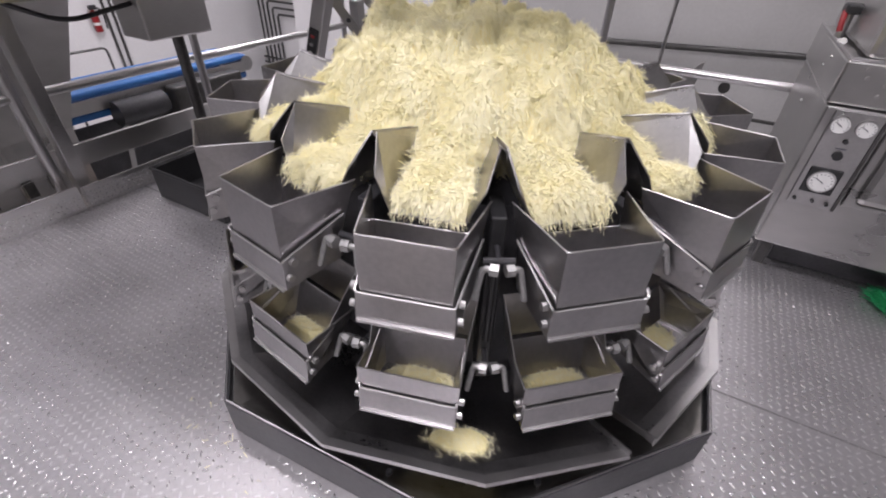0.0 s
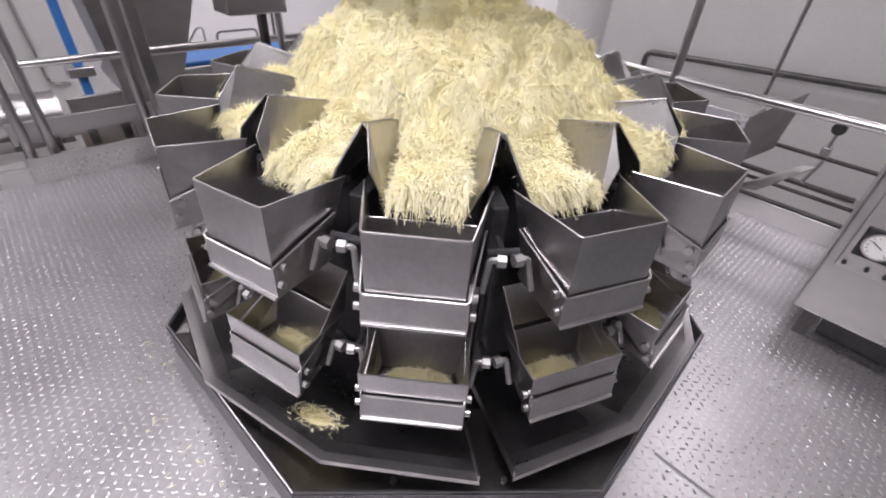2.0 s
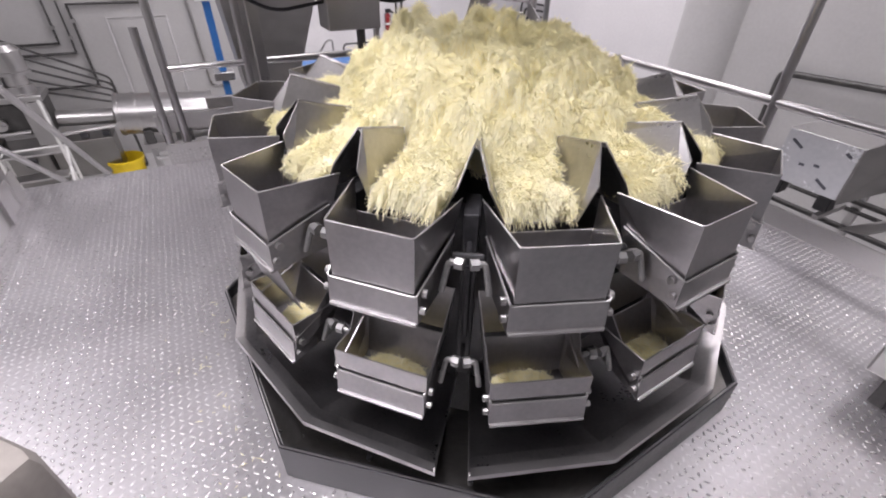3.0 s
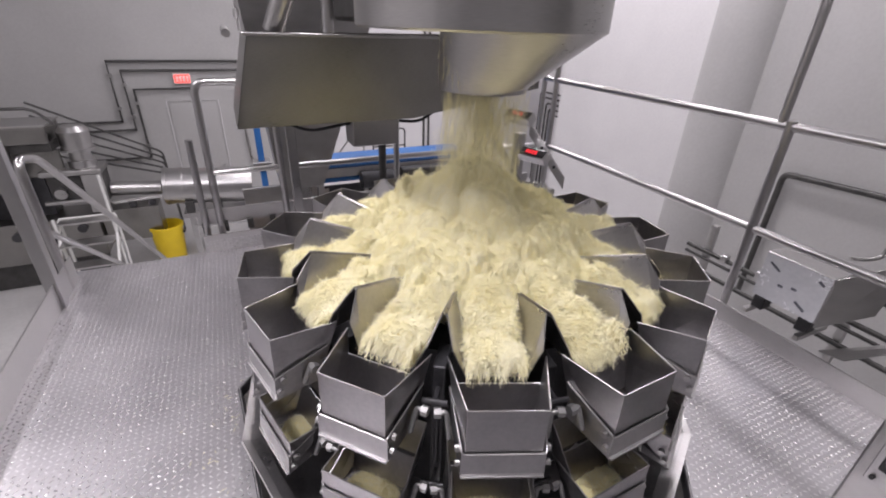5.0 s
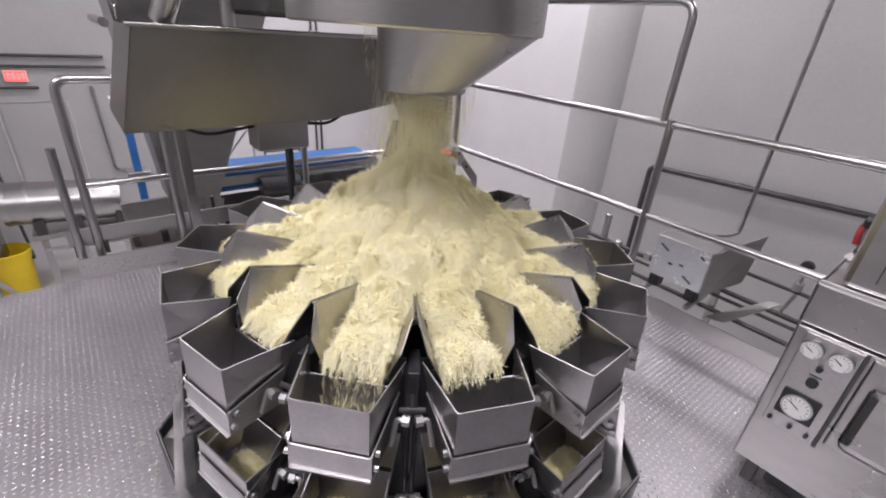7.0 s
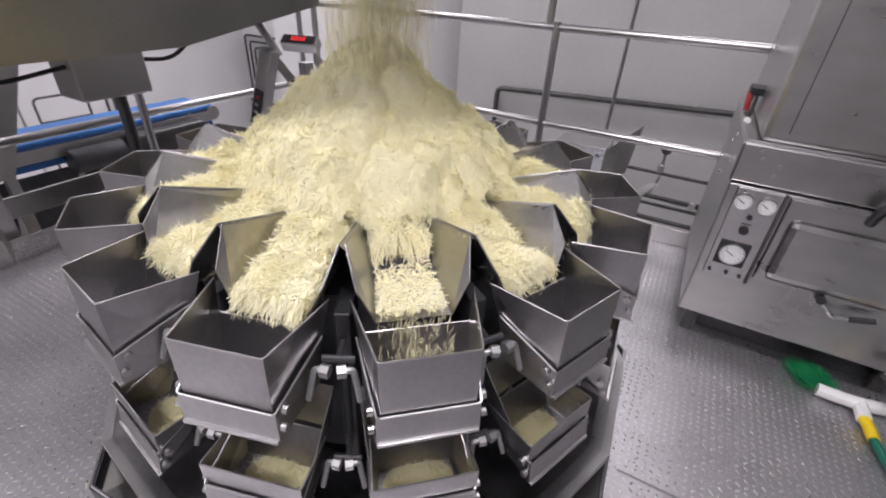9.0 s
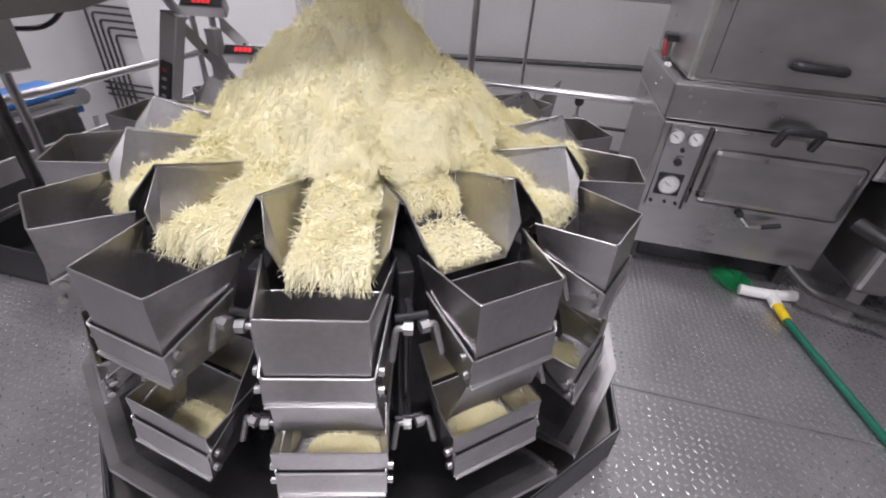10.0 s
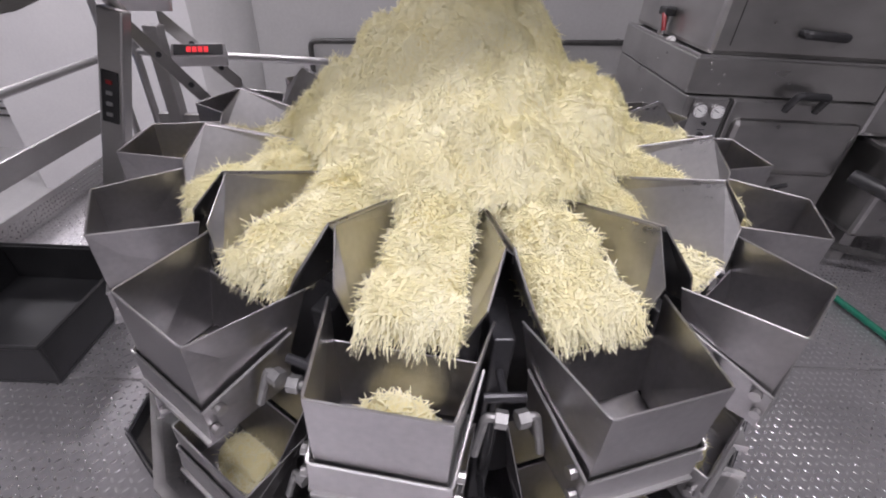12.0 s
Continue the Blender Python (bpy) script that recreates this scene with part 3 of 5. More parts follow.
def pan_load(seed, fill, label, r_start=0.30, r_end=0.598):
    """A layer of strands in a feeder pan between two radii, ragged over its mouth."""
    g = np.random.default_rng(seed)
    ob = thing("cheese_load", at_head(0, 0, 0), label, "shredded cheese", "cheese in the feeder pans", kind="stuff")
    off = g.uniform(0, 50)
    share = (r_end - r_start) / 0.298

    def floor_z(r):
        return 0.710 - 0.003 * (r - 0.24) / 0.36

    def wide(r):
        return np.interp(r, [0.30, 0.45, 0.60], [0.054, 0.065, 0.074])

    def top(r, w):
        edge = max(0.0, 1 - (abs(w) / wide(r)) ** 4)
        depth = np.interp(r, [0.30, 0.40, 0.48, 0.56, 0.60], [0.115, 0.090, 0.066, 0.048, 0.034]) * fill
        clod = 0.05 * (abs(noise.noise(Vector((w * 20 + off, r * 20, off)))) - 0.2) + 0.026 * noise.noise(Vector((w * 13 + off, r * 13, off + 5)))
        return floor_z(r) + 0.004 + depth * (0.68 + 0.32 * edge) + clod * fill
    bm = bmesh.new()
    rows = []
    for i in range(22):
        r = r_start + (r_end - 0.006 - r_start) * i / 21
        rows.append([bm.verts.new((w, -r, z)) for w, z in [(-wide(r) * 0.94, floor_z(r) + 0.002)] + [(wide(r) * x * 0.93, max(floor_z(r) + 0.004, top(r, wide(r) * x * 0.93) - 0.009)) for x in np.linspace(-1, 1, 9)] + [(wide(r) * 0.94, floor_z(r) + 0.002)]])
    for a, b in zip(rows, rows[1:]):
        for j in range(10):
            bm.faces.new((a[j], a[j + 1], b[j + 1], b[j]))
    bm.faces.new(rows[0])
    bm.faces.new(rows[-1][::-1])
    part("packed_core", bm, CHEESE_BODY, ob, smooth=True)
    c, w, u = [], [], []
    n_top, n_end, n_side = int((2500 + 1500 * fill) * share), int(160 + 300 * fill), int(420 * fill * share)
    for _ in range(n_top):
        r = g.uniform(r_start + 0.005, r_end)
        x = g.uniform(-1, 1) * wide(r)
        t = 3.2 * noise.noise(Vector((x * 16, r * 16, off))) + g.normal(0, 0.8)
        c.append((x, -r, top(r, x) + g.uniform(-0.008, 0.004)))
        w.append((math.sin(t), -math.cos(t), -0.22 * math.cos(t) + (g.normal(0, 0.15) if g.random() < 0.82 else g.uniform(0.2, 1.2))))
        u.append((0, 0, 1.0))
    for _ in range(n_end):
        x = g.uniform(-0.97, 0.97) * wide(r_end)
        z = g.uniform(floor_z(r_end), top(r_end - 0.001, x))
        droop = -g.uniform(0.1, 2.0)
        c.append((x, -(r_end + g.uniform(-0.004, 0.014) + 0.016 * noise.noise(Vector((x * 40, off, 0)))), z))
        w.append((g.normal(0, 0.3), -1.0, droop))
        u.append((0, -0.6, 1.0))
    for _ in range(n_side):
        r, s = g.uniform(max(0.36, r_start), r_end), g.choice([-1, 1])
        c.append((s * wide(r) * 0.98, -r, g.uniform(floor_z(r) + 0.006, top(r, s * wide(r)) + 0.004)))
        w.append((s * g.uniform(-0.3, 0.6), -1.0, g.normal(0, 0.6)))
        u.append((s, 0, 0.6))
    n = len(c)
    strands("shreds", c, w, u, g.uniform(0.020, 0.050, n), g.uniform(0.0009, 0.0016, n), g.uniform(-0.002, 0.005, n), CHEESE, ob)
    return ob


def thin_layer(label):
    """The last loose shreds on a pan floor, thicker towards the mouth, bare metal between them."""
    g = np.random.default_rng(27)
    ob = thing("cheese_load", at_head(0, 0, 0), label, "shredded cheese", "cheese in the feeder pans", kind="stuff")
    n = 2000
    r = 0.36 + 0.235 * g.random(n) ** 0.85
    t = g.normal(0, 1.0, n)
    c = np.stack([g.uniform(-0.95, 0.95, n) * np.interp(r, [0.30, 0.45, 0.60], [0.050, 0.061, 0.070]), -r, 0.7115 + g.uniform(0, 0.016, n)], 1)
    w = np.stack([np.sin(t), -np.cos(t), g.normal(0, 0.12, n)], 1)
    strands("shreds", c, w, np.tile([0.0, 0.0, 1.0], (n, 1)), g.uniform(0.012, 0.030, n), g.uniform(0.0014, 0.0022, n), g.uniform(0, 0.003, n), CHEESE, ob)
    return ob


FULL = "thick bed of pale yellow cheese shreds in a feeder pan"
THIN = "thin layer of pale cheese shreds in a nearly empty feeder pan"
kinds = [pan_load(21, 1.0, FULL), pan_load(22, 0.85, FULL), pan_load(23, 1.1, FULL)]
loads = {-1: kinds[0], 1: kinds[1], 2: kinds[2]}
for k, ob in loads.items():
    ob.matrix_basis = at_head(k, 0, 0)
for k, src in ((-2, 1), (-3, 2), (-4, 0), (-5, 1), (3, 0), (4, 1), (5, 2), (6, 0), (7, 1)):
    loads[k] = copy_thing(kinds[src], at_head(k, 0, 0))
# this pan empties: its front part runs off, the back part stays under the heap
loads[0] = pan_load(24, 0.8, FULL, 0.30, 0.425)
running = pan_load(25, 0.95, FULL, 0.42, 0.598)
thin_layer(THIN)


def hopper_heap(seed, m, spread, height, label):
    g = np.random.default_rng(seed)
    ob = thing("cheese_portion", m, label, "shredded cheese", "cheese portions in the hoppers", kind="stuff")
    bm = bmesh.new()
    n = 18
    rings = [[bm.verts.new((spread[0] * f * math.cos(2 * math.pi * i / n), spread[1] * f * math.sin(2 * math.pi * i / n), height * (1 - f ** 1.5) - 0.004)) for i in range(n)] for f in (1.0, 0.75, 0.5, 0.25)]
    for a, b in zip(rings, rings[1:]):
        for i in range(n):
            bm.faces.new((a[i], a[(i + 1) % n], b[(i + 1) % n], b[i]))
    bm.faces.new(rings[-1])
    bm.faces.new(rings[0][::-1])
    part("packed_core", bm, CHEESE_BODY, ob, smooth=True)
    c, w, u = [], [], []
    for _ in range(230):
        f, a = math.sqrt(g.random()), g.random() * 2 * math.pi
        c.append((spread[0] * f * math.cos(a), spread[1] * f * math.sin(a), height * (1 - f ** 1.5) + g.uniform(-0.003, 0.004)))
        w.append((g.normal(), g.normal(), g.normal(0, 0.25)))
        u.append((0, 0, 1.0))
    strands("shreds", c, w, u, g.uniform(0.014, 0.034, 230), g.uniform(0.0012, 0.0021, 230), g.uniform(0, 0.003, 230), CHEESE, ob)
    return ob


portion = hopper_heap(41, at_head(0, 0.690, LOWER_Z + 0.016), (0.078, 0.050), 0.035, "small heap of cheese shreds in a weigh hopper")
for k, dx, turn in ((-1, 0.01, 30), (1, -0.012, 80), (-2, 0.0, 140), (2, 0.01, 10), (-3, 0.0, 60), (3, 0.0, 100), (-4, 0.0, 20), (6, 0.0, 50)):
    copy_thing(portion, at_head(k, 0.688, LOWER_Z + 0.016) @ pose(dx, 0, 0, 0, 0, 0))
second = hopper_heap(42, at_head(-2, 0.692, UPPER_Z + 0.018), (0.058, 0.045), 0.05, "small heap of cheese shreds in a feed hopper")
copy_thing(second, at_head(4, 0.69, UPPER_Z + 0.016))
copy_thing(second, at_head(-5, 0.69, UPPER_Z + 0.016))


def falling_clump(seed, spread, drop, count, label, m):
    g = np.random.default_rng(seed)
    ob = thing("falling_cheese", m, label, "shredded cheese", kind="stuff")
    c = np.stack([np.clip(g.normal(0, spread[0], count), -1.7 * spread[0], 1.7 * spread[0]), np.clip(g.normal(0, spread[1], count), -1.7 * spread[1], 1.7 * spread[1]), g.uniform(-drop / 2, drop / 2, count)], 1)
    w = np.stack([g.normal(0, 0.35, count), g.normal(0, 0.35, count), np.ones(count)], 1)
    u = np.stack([g.normal(0, 1, count), g.normal(0, 1, count), np.zeros(count)], 1)
    strands("shreds", c, w, u, g.uniform(0.012, 0.030, count), g.uniform(0.0010, 0.0017, count), g.uniform(0, 0.003, count), CHEESE, ob)
    return ob


STREAM_TOP, STREAM_LOW = 1.40, 0.98
stream = [falling_clump(60 + i, (0.066, 0.060), 0.17, 1800, "shreds of cheese falling in the feed stream", pose(0.01 * math.sin(i * 2.1), 0.01 * math.cos(i * 1.7), STREAM_TOP)) for i in range(6)]
spill = {(k, j): falling_clump(80 + k + 7 * j, (0.040, 0.008), 0.06, 190, "shreds of cheese falling off a feeder pan", at_head(k, 0.618, 0.72)) for k in (0, -1, -2) for j in (0, 1)}


def floor_crumbs():
    g = np.random.default_rng(91)
    n = 70
    a, r = np.radians(g.uniform(-75, 20, n)), 0.90 + np.abs(g.normal(0.02, 0.07, n))
    c = np.stack([r * np.sin(a), -r * np.cos(a), np.full(n, 0.0035)], 1)
    w = np.stack([g.normal(0, 1, n), g.normal(0, 1, n), np.zeros(n)], 1)
    ob = strands("cheese_crumbs", c, w, np.tile([0.0, 0.0, 1.0], (n, 1)), g.uniform(0.008, 0.026, n), np.full(n, 0.0022), np.zeros(n), CHEESE)
    tagged(ob, "scattered cheese shreds on the tread plate by the curb", "crumbs", kind="stuff")


floor_crumbs()
dumped = [hopper_heap(51, at_head(-0.7, 0.72, 0.165) @ pose(0, 0, 0, -22, 0, 0), (0.115, 0.070), 0.018, "dumped portion of cheese shreds sliding down the chute"),
          hopper_heap(52, at_head(-0.75, 0.69, LOWER_Z + 0.02), (0.080, 0.050), 0.018, "dumped portion of cheese shreds sliding down the chute")]


# ---- feed spout and the feeder tray above the heads ----
def spout():
    ob = thing("feed_spout", Matrix(), "stainless feed drum with an offset cone and round spout", "feed hopper")
    along = Vector((math.cos(0.31), math.sin(0.31)))
    bm = lathe(bmesh.new(), [(0.128, 1.262), (0.131, 1.275), (0.225, 1.418), (0.222, 1.42), (0.126, 1.28), (0.124, 1.262), (0.128, 1.262)], 64,
               [(0, 0), (0, 0), (0.094 * along.x, 0.094 * along.y), (0.094 * along.x, 0.094 * along.y), (0, 0), (0, 0), (0, 0)])
    # no stain in the steel: its yellow is only the cheese reflected
    part("cone", bm, BRUSHED, ob, "brushed steel cone that mirrors the pale yellow cheese", smooth=True)
    bm = lathe(bmesh.new(), [(0.10, 1.419), (0.338, 1.419), (0.345, 1.424), (0.345, 1.95), (0.338, 1.955), (0.338, 1.43), (0.10, 1.43)], 72, [(-0.02 * along.x, -0.02 * along.y)] * 7)
    part("drum", bm, BRUSHED, ob, smooth=True)
    bm = lathe(bmesh.new(), [(0.345, 1.95), (0.16, 2.25), (0.16, 4.19)], 48)
    part("infeed_pipe", bm, BRUSHED, ob, smooth=True)
    for a in (2.2, 2.9, 3.6, 4.3):
        bm = bmesh.new()
        c, s = math.cos(a), math.sin(a)
        for dz in (0.06, 0.10, 0.14):
            rod(bm, (0.345 * c, 0.345 * s, 1.45 + dz), (0.385 * c, 0.385 * s, 1.45 + dz), 0.011, n=8)
        part("fitting", bm, TUBE_STEEL, ob, "bright hose fitting", smooth=True)
    return ob


spout()


def feeder_tray():
    ob = thing("feeder_tray", Matrix.Rotation(ANGLE, 4, "Z"), "long brushed stainless vibrating feeder tray hung on a chain", "feeder tray")
    p, b = -1.10, -1.70
    bm = sheet(bmesh.new(), [[(p, -0.68, 0.957), (p, 0.20, 0.965), (p, 1.0, 1.10), (p, 1.0, 1.36), (p, -0.58, 1.352)]], 0.004)
    part("near_side", bm, DARKENED_SHEET, ob)
    bm = sheet(bmesh.new(), [[(b, -0.68, 0.957), (b, 0.20, 0.965), (b, 1.0, 1.10), (b, 1.0, 1.36), (b, -0.58, 1.352)]], 0.004)
    part("far_side", bm, DARKENED_SHEET, ob)
    bm = sheet(bmesh.new(), [[(p, -0.68, 0.957), (p, 0.20, 0.965), (b, 0.20, 0.965), (b, -0.68, 0.957)], [(p, 0.20, 0.965), (p, 1.0, 1.10), (b, 1.0, 1.10), (b, 0.20, 0.965)]], 0.004)
    part("tray_bottom", bm, DARKENED_SHEET, ob)
    bm = sheet(bmesh.new(), [[(p, -0.68, 0.957), (p, -0.58, 1.352), (b, -0.58, 1.352), (b, -0.68, 0.957)]], 0.004)
    part("end_plate", bm, DARKENED_SHEET, ob)
    bm = box(bmesh.new(), (p - 0.03, -0.60, 1.352), (p + 0.012, 1.0, 1.366), bevel=0.003)
    part("flange", bm, TUBE_STEEL, ob, "bright folded top flange")
    bm = pipe(bmesh.new(), [(p - 0.02, -0.66, 1.36), (b, -0.66, 1.36)], 0.018, 10)
    part("cross_tube", bm, TUBE_STEEL, ob, smooth=True)
    bm = box(bmesh.new(), (-1.69, -0.04, 0.72), (-1.50, 0.26, 0.955), bevel=0.008)
    part("drive_box", bm, BRUSHED, ob)
    bm = bmesh.new()
    pipe(bm, [(-1.55, 0.25, 0.86), (-1.55, 0.42, 0.84), (-1.58, 0.60, 0.95), (-1.60, 0.45, 1.0)], 0.010, 8, bend=0.08)
    part("cable", bm, BLACK_PLASTIC, ob, "looped black cable", smooth=True)
    bm = bmesh.new()
    pipe(bm, [(-1.55, -0.03, 0.86), (-1.55, -0.30, 0.82), (-1.58, -0.55, 0.95)], 0.009, 8, bend=0.08)
    part("cable", bm, BLACK_PLASTIC, ob, smooth=True)
    for lp, q, r in ((-1.69, 0.20, 0.026), (-1.77, 0.33, 0.020)):
        bm = rod(bmesh.new(), (lp, q, 0.0), (lp, q, 0.85), r, n=14)
        part("leg", bm, PIPE_DARK if q < 0.3 else TUBE_STEEL, ob, smooth=True)
    bm = box(bmesh.new(), (-1.80, 0.12, 0.0), (-1.62, 0.40, 0.012), bevel=0.003)
    part("foot_plate", bm, BRUSHED, ob)
    for i in range(12):
        bm = bmesh.new()
        z = 1.37 + i * 0.042
        m = Matrix.Translation((-1.30, -0.60, z)) @ Matrix.Rotation(radians(90 * (i % 2)), 4, "Z")
        pts = [m @ Vector((0.011 * math.cos(t), 0, 0.026 + 0.026 * math.sin(t))) for t in (2 * math.pi * j / 12 for j in range(13))]
        pipe(bm, pts, 0.0038, 6)
        part("chain_link", bm, TUBE_STEEL, ob, smooth=True)
    bm = rod(bmesh.new(), (-1.30, -0.60, 1.87), (-1.30, -0.60, 4.2), 0.006, n=8)
    part("hanger", bm, TUBE_STEEL, ob)
    bm = pipe(bmesh.new(), [(-1.25, -0.45, 1.37), (-1.18, -0.36, 1.60), (-1.16, -0.34, 2.2)], 0.05, 14, bend=0.08)
    part("motor_leg", bm, BRUSHED, ob, smooth=True)
    bm = pipe(bmesh.new(), [(-1.12, -0.22, 1.37), (-1.10, -0.20, 2.2)], 0.028, 12)
    part("stay", bm, TUBE_STEEL, ob, smooth=True)
    bm = box(bmesh.new(), (-1.45, -0.12, 1.42), (-0.95, 0.5, 1.9), bevel=0.02)
    part("motor_cover", bm, PIPE_DARK, ob, "dark motor cover")


feeder_tray()


# ---- guard rails and toe boards ----
def rail_right():
    ob = thing("guard_rail", Matrix.Rotation(ANGLE, 4, "Z"), "polished stainless guard rail along the platform edge", "guard rail")
    q = 1.64
    for z, r, a, b in ((1.057, 0.021, -1.9, 2.9), (0.545, 0.021, -1.9, 2.9)):
        part("rail", pipe(bmesh.new(), [(a, q, z), (b, q, z)], r, 14), TUBE_STEEL, ob, smooth=True)
    for p in (-1.75, -0.012, 1.75):
        part("post", pipe(bmesh.new(), [(p, q, -0.15), (p, q, 1.04)], 0.021, 14), TUBE_STEEL, ob, smooth=True)
    part("loop", pipe(bmesh.new(), [(-0.055, q, 1.07), (-0.055, q, 1.63), (-1.75, q, 1.63), (-1.75, q, 1.07)], 0.021, 14, bend=0.09, steps=6), TUBE_STEEL, ob, smooth=True)
    for p in (-1.75, -0.012, 1.75):
        for z in (0.545, 1.057):
            part("weld", rod(bmesh.new(), (p, q, z - 0.026), (p, q, z + 0.026), 0.0235, n=14), TUBE_STEEL, ob, smooth=True)


rail_right()


def rail_left():
    ob = thing("guard_rail", Matrix.Rotation(ANGLE, 4, "Z"), "stainless guard rail with a stair gate at the platform edge", "guard rail")
    p = -1.90
    part("gate_loop", pipe(bmesh.new(), [(p, -0.885, 0.0), (p, -0.875, 1.07), (p, -0.45, 1.07), (p, -0.45, 0.0)], 0.0225, 14, bend=0.07, steps=6), TUBE_STEEL, ob, smooth=True)
    part("rail", pipe(bmesh.new(), [(p, -0.88, 0.52), (p, -0.46, 0.52)], 0.018, 12), TUBE_STEEL, ob, smooth=True)
    part("stub_post", pipe(bmesh.new(), [(p, -0.975, 0.0), (p, -0.965, 0.735)], 0.021, 14), TUBE_STEEL, ob, smooth=True)
    part("post", box(bmesh.new(), (p - 0.03, -0.395, -0.3), (p + 0.03, -0.335, 1.35), bevel=0.004), BRUSHED, ob)
    part("rail", pipe(bmesh.new(), [(p, -0.34, 0.52), (p, 1.66, 0.52)], 0.021, 14), TUBE_STEEL, ob, smooth=True)
    part("rail", pipe(bmesh.new(), [(p, -0.34, 1.07), (p, 1.66, 1.07)], 0.021, 14), TUBE_STEEL, ob, smooth=True)
    for q in (1.64,):
        part("post", pipe(bmesh.new(), [(p, q, -0.3), (p, q, 1.07)], 0.019, 12), TUBE_STEEL, ob, smooth=True)
    part("beam", box(bmesh.new(), (p - 0.05, -1.02, 0.155), (p - 0.03, 1.6, 0.262), bevel=0.003), BRUSHED, ob, "dull steel beam behind the posts")
    for q in (-0.98, -0.86, -0.70, -0.55, -0.45):
        part("spacer", box(bmesh.new(), (p - 0.045, q - 0.02, 0.10), (p - 0.01, q + 0.02, 0.17)), PIPE_DARK, ob)


rail_left()


def toe_board(name_label, a, b, h, thick=0.008):
    """An upright board on the platform's edge from a to b, in room coordinates."""
    (pa, qa), (pb, qb) = a, b
    d = Vector((pb - pa, qb - qa, 0))
    m = in_room(pa, qa) @ Matrix.Rotation(math.atan2(d.y, d.x), 4, "Z")
    bm = box(bmesh.new(), (0, -thick / 2, 0.0), (d.length, thick / 2, h), bevel=0.002)
    ob = part("toe_board", bm, BRUSHED)
    ob.matrix_basis = m
    tagged(ob, name_label, "toe board", kind="structure")


toe_board("dull stainless toe board along the platform edge", (-1.80, 1.615), (3.4, 1.615), 0.10)
toe_board("dull stainless toe board below the stair gate", (-1.82, -1.0), (-1.82, -0.42), 0.125)
toe_board("dull stainless toe board along the platform edge", (-1.82, -0.40), (-1.82, 1.60), 0.11)
toe_board("dull stainless toe board along the platform edge", (-1.74, -1.69), (3.4, -1.69), 0.15)

# the low boards by the stair gate are turned-up tread plate: rows of lugs on their faces
lug = [(-0.5, 0), (-0.22, -0.5), (0.22, -0.5), (0.5, 0), (0.22, 0.5), (-0.22, 0.5)]
verts, faces = [], []
for i in range(int(2.58 / 0.0195)):
    for j in range(4):
        q, z, a = -0.98 + i * 0.0195, 0.022 + j * 0.0195, radians(45 if (i + j) % 2 else -45)
        k = len(verts)
        for u, v in lug:
            lx, ly = u * 0.0165, v * 0.0052
            verts.append((-1.8155, q + lx * math.cos(a) - ly * math.sin(a), z + lx * math.sin(a) + ly * math.cos(a)))
        for u in (-0.24, 0.24):
            verts.append((-1.8135, q + u * 0.0165 * math.cos(a), z + u * 0.0165 * math.sin(a)))
        faces += [(k, k + 1, k + 6), (k + 1, k + 2, k + 7, k + 6), (k + 2, k + 3, k + 7), (k + 3, k + 4, k + 7), (k + 4, k + 5, k + 6, k + 7), (k + 5, k, k + 6)]
me = bpy.data.meshes.new("board_lugs")
me.from_pydata(verts, [], faces)
me.materials.append(LUG_STEEL)
edge_lugs = new("board_lugs", me)
edge_lugs.matrix_basis = Matrix.Rotation(ANGLE, 4, "Z")
tagged(edge_lugs, "lightened lugs on the turned-up tread-plate edge", "tread plate", kind="stuff")

# stairs down from the gate, with handrails
stairs = thing("stair_flight", in_room(-1.84, -1.35), "steel stair flight going down from the platform", "stairs")
for i in range(12):
    bm = box(bmesh.new(), (-0.24 * i - 0.26, -0.33, -0.185 * (i + 1) - 0.03), (-0.24 * i, 0.33, -0.185 * (i + 1)), bevel=0.004)
    part("tread", bm, FLOOR_STEEL, stairs)
for s in (-0.34, 0.34):
    bm = sheet(bmesh.new(), [[(0, s, -0.02), (0, s, -0.26), (-2.95, s, -2.29), (-2.95, s, -2.05)]], 0.008)
    part("stringer", bm, BRUSHED, stairs)
rail = thing("stair_rail", in_room(-1.80, -1.70), "bent stainless handrail beside the stairs", "handrail")
part("handrail", pipe(bmesh.new(), [(0.18, 0.0, 0.0), (0.20, 0.0, 0.76), (-0.05, 0.0, 0.70), (-2.6, 0.0, -1.25), (-2.7, 0.0, -2.28)], 0.021, 12, bend=0.08), TUBE_STEEL, rail, smooth=True)
part("lower_rail", pipe(bmesh.new(), [(0.18, 0.0, 0.36), (-2.6, 0.0, -1.62)], 0.016, 10), TUBE_STEEL, rail, smooth=True)
part("post", box(bmesh.new(), (0.34, -0.03, 0.0), (0.40, 0.03, 0.95), bevel=0.004), TUBE_STEEL, rail)


